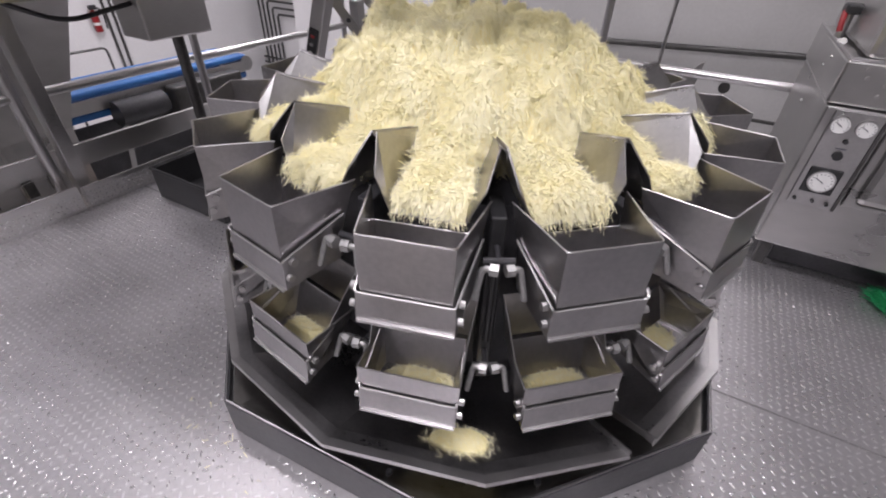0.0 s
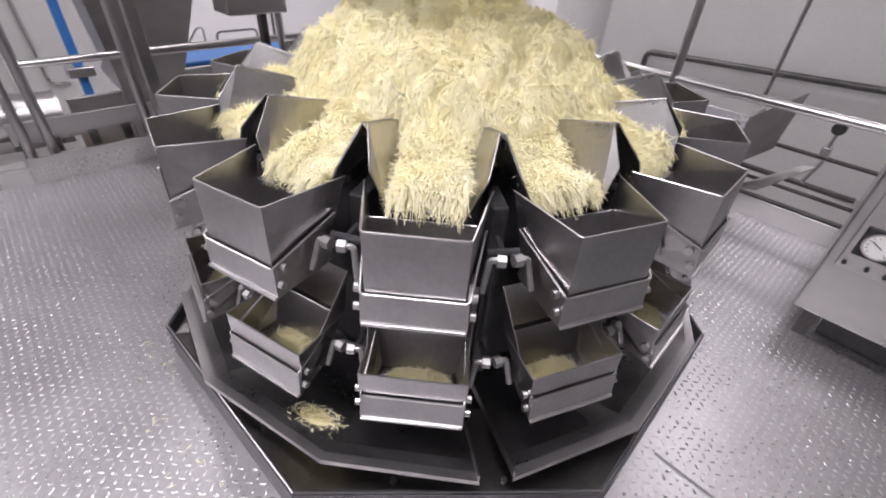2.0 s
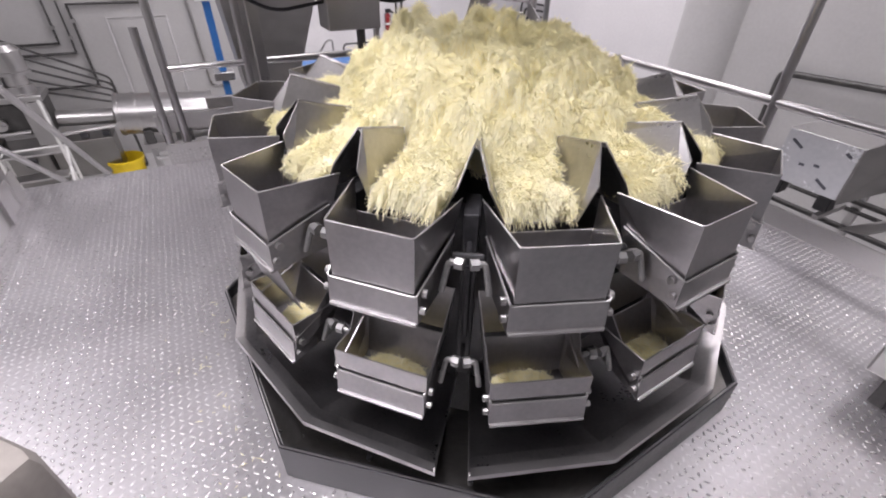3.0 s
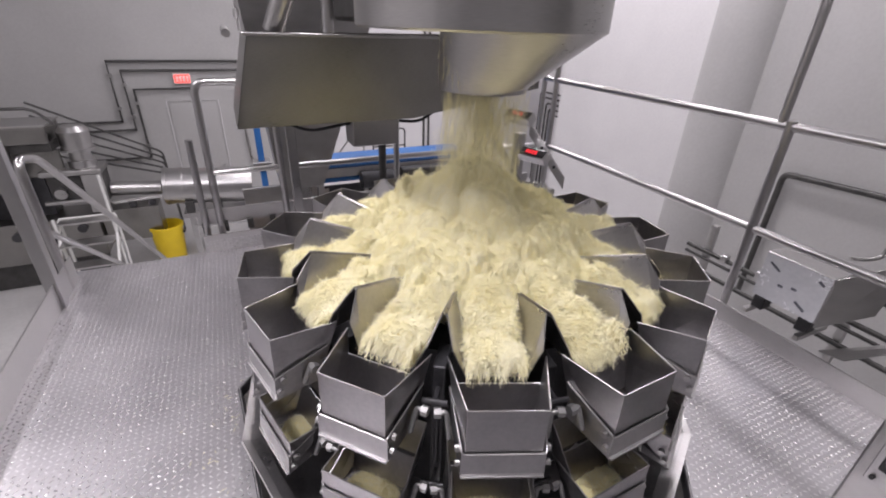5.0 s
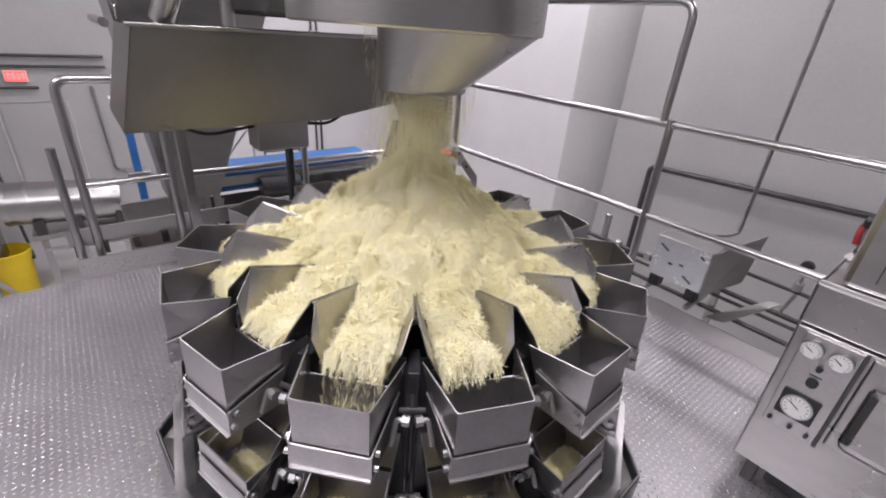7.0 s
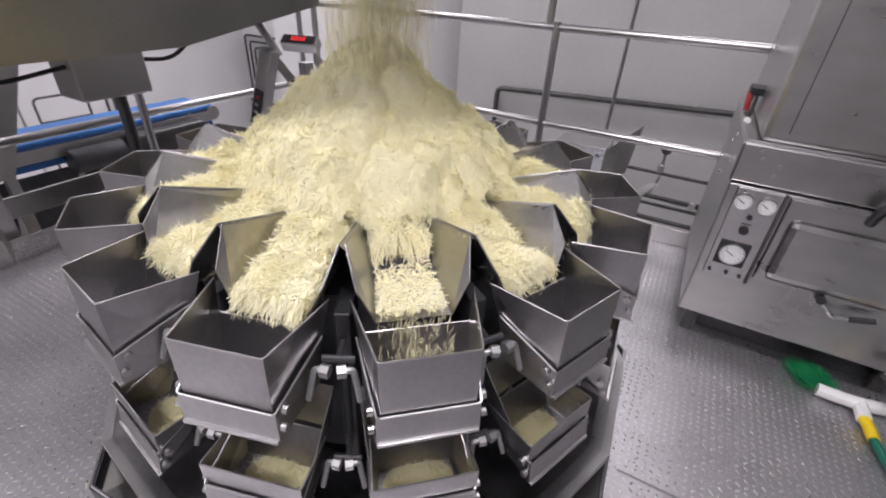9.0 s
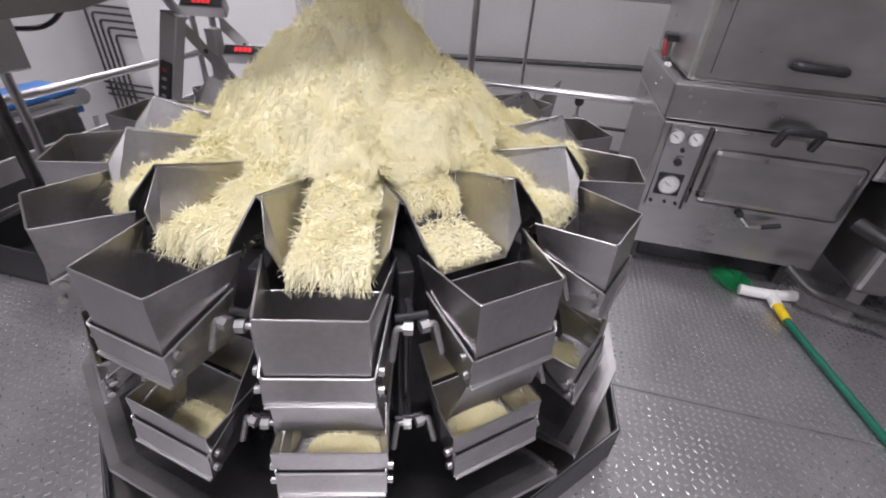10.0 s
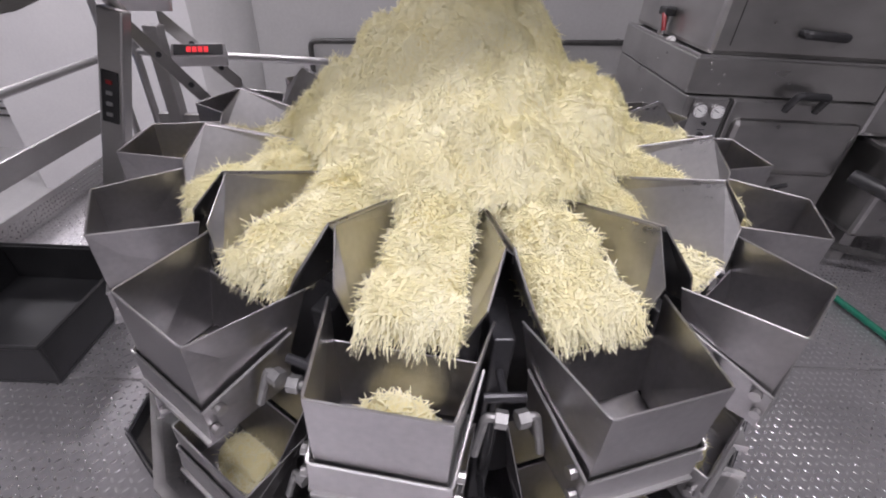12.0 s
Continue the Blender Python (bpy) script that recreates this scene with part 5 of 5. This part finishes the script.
        part("box_body", box(bmesh.new(), (-0.07, -w / 2, 0.003), (0.07, w / 2, 0.15), bevel=0.004), CARDBOARD, cart)
        part("tape", box(bmesh.new(), (-0.071, -0.02, 0.1505), (0.071, 0.02, 0.152)), WHITE_PLASTIC, cart)
    ledge = thing("cable_ledge", Matrix.Rotation(ANGLE, 4, "Z"), "long steel ledge below the guard rail", "ledge")
    part("shelf", box(bmesh.new(), (-2.42, -1.0, -0.34), (-2.1, 1.6, -0.30), bevel=0.004), BRUSHED, ledge)
    for q in (-0.8, 0.4, 1.5):
        part("leg", box(bmesh.new(), (-2.28, q - 0.03, LOW), (-2.22, q + 0.03, -0.345)), BRUSHED, ledge)


conveyor()


def hall_rail():
    """Bent tube handrails of a low stair beyond the conveyor."""
    ob = thing("stair_handrail", Matrix.Rotation(ANGLE, 4, "Z"), "thin bent steel handrails beyond the conveyor", "handrail")
    part("end_loop", pipe(bmesh.new(), [(-6.0, 1.36, LOW), (-6.0, 1.36, -0.215), (-6.0, 1.92, -0.215), (-6.0, 1.92, LOW)], 0.014, 8, bend=0.07), PIPE_DARK, ob, smooth=True)
    part("mid_rail", pipe(bmesh.new(), [(-6.0, 1.36, -0.50), (-6.0, 1.92, -0.50)], 0.012, 8), PIPE_DARK, ob, smooth=True)
    part("slanted_rail", pipe(bmesh.new(), [(-6.0, 1.21, LOW), (-6.0, 1.20, -0.14), (-6.0, 1.12, -0.15), (-6.0, 0.45, -0.95), (-6.0, 0.45, LOW)], 0.014, 8, bend=0.06), TUBE_STEEL, ob, smooth=True)
    fire = thing("fire_extinguisher", Matrix.Rotation(ANGLE, 4, "Z"), "small dark red fire extinguisher hung on the white wall", "fire extinguisher")
    part("cylinder", rod(bmesh.new(), (-8.32, 3.03, -0.46), (-8.32, 3.03, -0.20), 0.055, n=18), RED, fire, "red painted cylinder", smooth=True)
    part("shoulder", rod(bmesh.new(), (-8.32, 3.03, -0.198), (-8.32, 3.03, -0.14), 0.053, 0.02, n=18), RED, fire, smooth=True)
    part("strap", rod(bmesh.new(), (-8.32, 3.03, -0.36), (-8.32, 3.03, -0.32), 0.058, n=18), WHITE_PLASTIC, fire, "pale strap", smooth=True)
    part("valve_head", box(bmesh.new(), (-8.33, 2.98, -0.138), (-8.27, 3.09, -0.07), bevel=0.01), BLACK_PLASTIC, fire)
    part("hose", pipe(bmesh.new(), [(-8.29, 3.08, -0.10), (-8.26, 3.15, -0.16), (-8.25, 3.13, -0.42)], 0.013, 8, bend=0.05), BLACK_PLASTIC, fire, smooth=True)
    part("wall_bracket", box(bmesh.new(), (-8.395, 2.99, -0.45), (-8.37, 3.07, -0.15)), BRUSHED, fire)
    for q in (3.24, 3.36):
        line = thing("wall_conduit", Matrix.Rotation(ANGLE, 4, "Z"), "grey conduit running down the white wall", "conduit", "conduits down the white wall")
        part("tube", pipe(bmesh.new(), [(-8.37, q, 4.2), (-8.37, q, LOW)], 0.022, 8), PIPE_DARK, line, smooth=True)
        for z in (-1.4, -0.2, 1.2):
            part("clip", box(bmesh.new(), (-8.395, q - 0.035, z), (-8.346, q + 0.035, z + 0.03)), BRUSHED, line)


hall_rail()


def low_cover():
    m = in_room(0.230, -1.432, 0.0, 42.6)
    ob = thing("machine_cover", m, "low rounded beige plastic cover standing on the platform", "cover")
    part("shell", box(bmesh.new(), (-0.20, -0.12, 0.012), (0.20, 0.12, 0.30), bevel=0.045), COVER_BEIGE, ob, smooth=True)
    part("base", box(bmesh.new(), (-0.185, -0.105, 0.003), (0.185, 0.105, 0.011)), BLACK_PLASTIC, ob)


low_cover()


# ---- the hall beyond the stairs ----
def far_hall():
    for (a, name_z) in (((-0.3, -2.49, 0.645, -0.34, -3.5), 0), ((-0.3, -2.32, 0.495, -0.49, -3.5), 1), ((-1.2, -2.20, 0.19, -1.0, -3.1), 2)):
        qa, qb, za, zb, qc = a
        line = thing("wall_pipe", Matrix.Rotation(ANGLE, 4, "Z"), "dark stepped pipe on the far hall wall", "pipe", "stepped wall pipes")
        part("tube", pipe(bmesh.new(), [(-8.36, qa, za), (-8.36, qb, za), (-8.36, qb, zb), (-8.36, qc, zb)], 0.023, 8), PIPE_DARK, line, smooth=True)
        for z in (za - 0.25, zb + 0.2):
            part("clip", box(bmesh.new(), (-8.42, qb - 0.03, z), (-8.33, qb + 0.03, z + 0.05)), BRUSHED, line)
    for i in range(5):
        line = thing("slanted_pipe", Matrix.Rotation(ANGLE, 4, "Z"), "thin dark slanting pipe in the far hall", "pipe", "slanted pipes")
        part("tube", pipe(bmesh.new(), [(-7.9, -3.6, 0.10 - 0.20 * i), (-7.9, -1.95, -0.80 - 0.10 * i), (-7.9, -1.90, LOW)], 0.018, 8, bend=0.08), PIPE_DARK, line, smooth=True)
    sign = thing("exit_sign", Matrix.Rotation(ANGLE, 4, "Z"), "small lit red exit sign on the far wall", "sign")
    part("case", box(bmesh.new(), (-8.42, -1.56, 0.27), (-8.36, -1.29, 0.44), bevel=0.006), WHITE_PLASTIC, sign)
    part("legend", box(bmesh.new(), (-8.358, -1.545, 0.285), (-8.354, -1.305, 0.425)), SIGN_RED, sign, "glowing red face")
    for i in range(4):
        part("letter_bar", box(bmesh.new(), (-8.3535, -1.52 + 0.055 * i, 0.31), (-8.352, -1.485 + 0.055 * i, 0.40)), WHITE_PLASTIC, sign)
    door = thing("door_1", Matrix.Rotation(ANGLE, 4, "Z"), "plain pale grey door flush in the far wall", "door", kind="structure")
    part("leaf", box(bmesh.new(), (-8.42, -1.72, LOW), (-8.40, -0.95, -0.06), bevel=0.003), WALL_GREY, door)
    part("frame", pipe(bmesh.new(), [(-8.41, -1.76, LOW), (-8.41, -1.76, -0.02), (-8.41, -0.91, -0.02), (-8.41, -0.91, LOW)], 0.012, 4), WALL_PAINT, door)
    part("door_handle", box(bmesh.new(), (-8.40, -1.05, -1.3), (-8.34, -0.98, -1.26)), TUBE_STEEL, door)
    drop = thing("wall_conduit", Matrix.Rotation(ANGLE, 4, "Z"), "grey conduit dropping down the far wall", "conduit")
    part("tube", pipe(bmesh.new(), [(-8.38, -0.55, 0.2), (-8.38, -0.50, -1.2), (-8.38, -0.25, -1.22)], 0.022, 8, bend=0.06), CABINET_STEEL, drop, smooth=True)

    can = thing("trash_can", in_room(-6.5, -1.97, LOW), "round bright yellow plastic trash can on the hall floor", "trash can")
    bm = lathe(bmesh.new(), [(0.0, 0.004), (0.18, 0.004), (0.19, 0.02), (0.235, 0.64), (0.25, 0.645), (0.252, 0.69), (0.238, 0.695), (0.225, 0.64), (0.18, 0.03), (0.0, 0.03)], 40)
    bmesh.ops.remove_doubles(bm, verts=bm.verts, dist=1e-5)
    part("shell", bm, YELLOW, can, smooth=True)
    for s in (-1, 1):
        part("handle", box(bmesh.new(), (-0.05, s * 0.236 - 0.02, 0.52), (0.05, s * 0.236 + 0.02, 0.555), bevel=0.008), DARK_STEEL, can)

    tank = thing("drum_tumbler", Matrix.Rotation(ANGLE, 4, "Z"), "long horizontal stainless drum on a frame in the hall", "machine")
    part("drum", rod(bmesh.new(), (-6.6, -1.86, -1.02), (-6.6, -0.62, -1.12), 0.28, n=36), TUBE_STEEL, tank, smooth=True)
    for q in (-1.84, -1.62, -0.9, -0.64):
        part("band", rod(bmesh.new(), (-6.6, q, -1.02 - 0.08 * (q + 1.86)), (-6.6, q + 0.035, -1.022 - 0.08 * (q + 1.86)), 0.295, n=36), BRUSHED, tank, smooth=True)
    part("base_frame", box(bmesh.new(), (-6.85, -1.66, -1.50), (-6.35, -0.55, -1.42), bevel=0.005), BRUSHED, tank)
    for q in (-1.55, -1.15, -0.65):
        part("leg", box(bmesh.new(), (-6.4, q - 0.04, LOW), (-6.34, q + 0.04, -1.5)), TUBE_STEEL, tank)
        part("saddle", box(bmesh.new(), (-6.45, q - 0.06, -1.42), (-6.33, q + 0.06, -1.22), bevel=0.01), PIPE_DARK, tank)
    part("drain", pipe(bmesh.new(), [(-6.3, -1.55, -1.62), (-6.3, -0.6, -1.66)], 0.03, 8), TUBE_STEEL, tank, smooth=True)

    mach = thing("process_machine", Matrix.Rotation(ANGLE, 4, "Z"), "large grey processing machine with motor in the hall", "machine")
    part("body", box(bmesh.new(), (-6.9, -4.6, -1.9), (-6.3, -2.75, -1.28), bevel=0.02), DARKENED_SHEET, mach)
    part("side_panel", box(bmesh.new(), (-6.75, -2.72, -1.75), (-6.36, -1.98, -1.24), bevel=0.01), DARKENED_SHEET, mach)
    part("lower_body", box(bmesh.new(), (-6.85, -4.5, LOW), (-6.4, -2.9, -1.9), bevel=0.01), PIPE_DARK, mach)
    case = part("drive_case", box(bmesh.new(), (-6.8, -3.22, -1.10), (-6.42, -2.56, -0.68), bevel=0.02), PIPE_DARK, mach)
    part("case_lid", box(bmesh.new(), (-6.82, -3.26, -0.678), (-6.36, -2.54, -0.60), bevel=0.015), CABINET_STEEL, case, "bright folded steel lid")
    part("case_side", box(bmesh.new(), (-6.41, -2.80, -1.24), (-6.36, -2.56, -0.682), bevel=0.006), BRUSHED, case)
    part("shaft_end", rod(bmesh.new(), (-6.41, -3.08, -0.92), (-6.33, -3.08, -0.92), 0.075, n=18), CABINET_STEEL, case, smooth=True)
    part("shaft_bar", pipe(bmesh.new(), [(-6.38, -3.3, -1.05), (-6.38, -2.82, -1.05)], 0.03, 8), TUBE_STEEL, case, smooth=True)
    motor = part("motor", rod(bmesh.new(), (-6.6, -2.78, -0.33), (-6.6, -2.78, -0.10), 0.185, n=28), BRUSHED, mach, "squat vertical steel motor", smooth=True)
    part("motor_cap", rod(bmesh.new(), (-6.6, -2.78, -0.098), (-6.6, -2.78, -0.03), 0.195, 0.14, n=28), BRUSHED, motor, smooth=True)
    part("motor_ring", rod(bmesh.new(), (-6.6, -2.78, -0.365), (-6.6, -2.78, -0.332), 0.205, n=28), TUBE_STEEL, motor, smooth=True)
    part("motor_neck", rod(bmesh.new(), (-6.6, -2.78, -0.50), (-6.6, -2.78, -0.366), 0.13, n=24), BRUSHED, motor, smooth=True)
    part("motor_flange", rod(bmesh.new(), (-6.6, -2.78, -0.60), (-6.6, -2.78, -0.502), 0.17, n=24), TUBE_STEEL, motor, smooth=True)
    part("screw_housing", rod(bmesh.new(), (-6.6, -2.54, -0.98), (-6.6, -1.9, -1.03), 0.105, n=20), BRUSHED, mach, smooth=True)
    part("screw_rail", pipe(bmesh.new(), [(-6.45, -2.54, -1.15), (-6.45, -1.9, -1.13)], 0.025, 8), TUBE_STEEL, mach, smooth=True)
    for q in (-2.3, -2.05):
        part("clamp", box(bmesh.new(), (-6.50, q - 0.04, -1.235), (-6.40, q + 0.04, -1.16)), DARK_STEEL, mach)
    part("hood", box(bmesh.new(), (-6.9, -4.8, -0.20), (-6.3, -2.99, 0.02), bevel=0.02), DARKENED_SHEET, mach)
    part("hood_edge", box(bmesh.new(), (-6.92, -4.8, 0.022), (-6.28, -2.97, 0.045), bevel=0.004), BRUSHED, mach)
    part("hood_frame", box(bmesh.new(), (-6.85, -4.7, -0.32), (-6.35, -3.0, -0.202), bevel=0.01), PIPE_DARK, mach)
    part("screen_panel", box(bmesh.new(), (-6.55, -3.60, -0.70), (-6.50, -2.98, -0.325), bevel=0.01), DARKENED_SHEET, mach, "dull grey panel under the hood")
    part("back_box", box(bmesh.new(), (-6.85, -4.7, -1.275), (-6.56, -3.27, -0.33)), DARK_STEEL, mach)
    part("rail", pipe(bmesh.new(), [(-6.3, -4.4, 0.26), (-6.3, -3.05, 0.26), (-6.3, -2.86, 0.05)], 0.02, 8, bend=0.10), PIPE_DARK, mach, smooth=True)
    for q in (-4.3, -3.9, -3.5):
        part("strut", box(bmesh.new(), (-6.35, q - 0.05, -1.27), (-6.28, q + 0.05, -0.21)), DARKENED_SHEET, mach)
    part("cross_strut", sheet(bmesh.new(), [[(-6.26, -4.3, -1.2), (-6.26, -4.3, -1.06), (-6.26, -3.4, -0.5), (-6.26, -3.4, -0.64)]], 0.02), CABINET_STEEL, mach)
    for q, z in ((-2.95, -1.42), (-3.3, -1.55), (-3.7, -1.45)):
        part("valve", rod(bmesh.new(), (-6.30, q, z), (-6.22, q, z), 0.06, n=12), DARK_STEEL, mach, smooth=True)

    step = thing("step_stand", in_room(-5.6, -2.72, LOW), "white-railed steel step stand on the hall floor", "step stand")
    for i in range(4):
        part("tread", box(bmesh.new(), (-0.32 + 0.20 * i, -0.33, 0.24 * (4 - i) + 0.19), (-0.10 + 0.20 * i, 0.27, 0.24 * (4 - i) + 0.215), bevel=0.004), BRUSHED, step)
    for s, high in ((-0.35, 1.25), (0.29, 1.80)):
        part("side_rail", pipe(bmesh.new(), [(-0.10, s, 0.0), (-0.10, s, high)], 0.018, 8), WHITE_PLASTIC, step, smooth=True)
        part("front_leg", pipe(bmesh.new(), [(0.36, s, 0.0), (0.36, s, 0.50), (-0.30, s, 1.18), (-0.30, s, 0.0)], 0.018, 8, bend=0.05), WHITE_PLASTIC, step, smooth=True)
    for z in (0.35, 0.8, 1.18):
        part("rung", pipe(bmesh.new(), [(-0.30, -0.35, z), (-0.30, 0.29, z)], 0.014, 8), WHITE_PLASTIC, step, smooth=True)


far_hall()


# ---- what moves ----
def motions():
    # the heap peaks once the feed starts to run
    walk(cone, [(0.0, pose(0, 0, -0.11)), (1.5, pose(0, 0, -0.13)), (2.7, pose(0, 0, -0.165)), (3.4, pose(0, 0, -0.13)), (4.2, pose(0, 0, -0.05, 0, 0, 2)), (6.0, pose(0, 0, -0.035, 0, 0, 4)), (7.2, pose(0, 0, -0.005, 0, 0, 6)), (9.0, pose(0, 0, 0.025, 0, 0, 8)), (12.0, pose(0, 0, 0.035, 0, 0, 12))])
    # the mound shakes with the pans
    walk(mound, [(i * 0.5, pose(0.002 * math.sin(i * 2.3), 0.002 * math.cos(i * 1.9), -0.05 * min(1.0, max(0.0, (i - 5) / 3.5)) - 0.05 * min(1.0, max(0.0, (i - 13) / 5)), 0, 0, 0.5 * math.sin(i * 1.3))) for i in range(25)])
    # the stream: each clump drops from the spout into the heap, over and over, once the feed is on
    for i, ob in enumerate(stream):
        ox, oy = 0.012 * math.sin(i * 2.1), 0.012 * math.cos(i * 1.7)
        rest = pose(ox, oy, STREAM_TOP + 0.02)
        rows = [(0.0, rest), (2.9, rest)]
        t = 3.0 + round(i * 1.333) / 30
        n = 0
        while t + 0.3 < 12.0:
            rows += [(t, pose(ox, oy, STREAM_TOP, 0, 0, 25 * (n % 3))), (t + 7 / 30, pose(ox * 0.6, oy * 0.6, STREAM_LOW, 0, 0, 25 * (n % 3) + 10))]
            t += 8 / 30
            n += 1
        rows.append((12.0, pose(ox * 0.8, oy * 0.8, STREAM_LOW + 0.07 * i, 0, 0, 15)))
        walk(ob, rows)
    # the beds of shreds creep outwards and shake
    for k, ob in loads.items():
        rows = []
        for i in range(25):
            t = i * 0.5
            creep = 0.0 if k == 0 else 0.010 * math.sin(t * 0.9 + k * 1.7) + 0.0015 * (i % 2)
            rows.append((t, at_head(k, 0, 0) @ pose(0.001 * (i % 2), -creep, 0)))
        walk(ob, rows)
    # the front of one bed runs off into its hopper, on through both hoppers and down the chute
    rows = [(i * 0.5, at_head(0, 0, 0) @ pose(0.001 * (i % 2), -0.006 * math.sin(i * 0.45), 0)) for i in range(15)]
    rows += [(t, at_head(0, 0, 0) @ pose(0, -out, -down)) for t, out, down in ((7.45, 0.05, 0.0), (7.65, 0.13, 0.11), (7.85, 0.14, 0.11), (8.05, 0.14, 0.38), (8.35, 0.14, 0.38), (8.5, 0.04, 0.60), (8.7, -0.28, 0.82), (12.0, -0.28, 0.82))]
    walk(running, rows)
    # shreds that run off three pans into their hoppers
    for (k, late), ob in spill.items():
        idle, high, low = at_head(k, 0.30, 0.50), at_head(k, 0.612, 0.685), at_head(k, 0.645, 0.60)
        spans = {0: ((5.2, 5.8), (6.6, 7.2), (8.7, 9.4), (10.2, 11.0)), -1: ((10.3, 11.8),), -2: ((10.3, 11.2),)}[k]
        rows = [(0.0, idle)]
        for a, b in spans:
            t = a + 0.1 * late
            rows.append((t - 0.0667, idle))
            while t < b:
                rows += [(t, high), (t + 0.1667, low)]
                t += 0.2
            rows.append((t, idle))
        rows.append((12.0, idle))
        walk(ob, rows)
    # a portion drops off its pan and stays in the feed hopper
    walk(second, [(0.0, at_head(-2, 0.42, 0.715)), (10.9, at_head(-2, 0.42, 0.715)), (11.05, at_head(-2, 0.62, 0.70)), (11.2, at_head(-2, 0.668, UPPER_Z + 0.04)), (12.0, at_head(-2, 0.668, UPPER_Z + 0.04))])
    # two dumped portions slide down the chute into the middle
    gone = at_head(-0.7, 0.44, 0.015) @ pose(0, 0, -0.05, -22, 0, 0)
    on = at_head(-0.7, 0.72, 0.165) @ pose(0, 0, 0, -22, 0, 0)
    walk(dumped[0], [(0.0, on), (0.5, gone), (12.0, gone)])
    held = at_head(-1, 0.69, LOWER_Z + 0.018)
    landed = at_head(-0.75, 0.74, 0.172) @ pose(0, 0, 0, -22, 0, 0)
    walk(dumped[1], [(0.0, held), (1.75, held), (1.95, landed), (2.1, landed), (2.8, gone), (12.0, gone)])
    # gates of the feed hoppers swing open to let a portion through
    for k, spans in {-1: ((9.9, 10.2), (2.95, 3.3)), 0: ((9.85, 10.15), (7.7, 8.1)), 1: ((3.6, 4.0), (8.1, 8.5)), -2: ((7.9, 8.3),), 2: ((3.1, 3.5),)}.items():
        gate = next(c for c in upper[k % HEADS].children if c.name.startswith("flap"))
        shut = Matrix.Translation(gate.location)
        swing = shut @ Matrix.Rotation(radians(-82), 4, "X")
        rows = [(0.0, shut)]
        for a, b in sorted(spans):
            rows += [(a - 0.1, shut), (a, swing), (b - 0.1, swing), (b, shut)]
        rows.append((12.0, shut))
        walk(gate, rows)


motions()
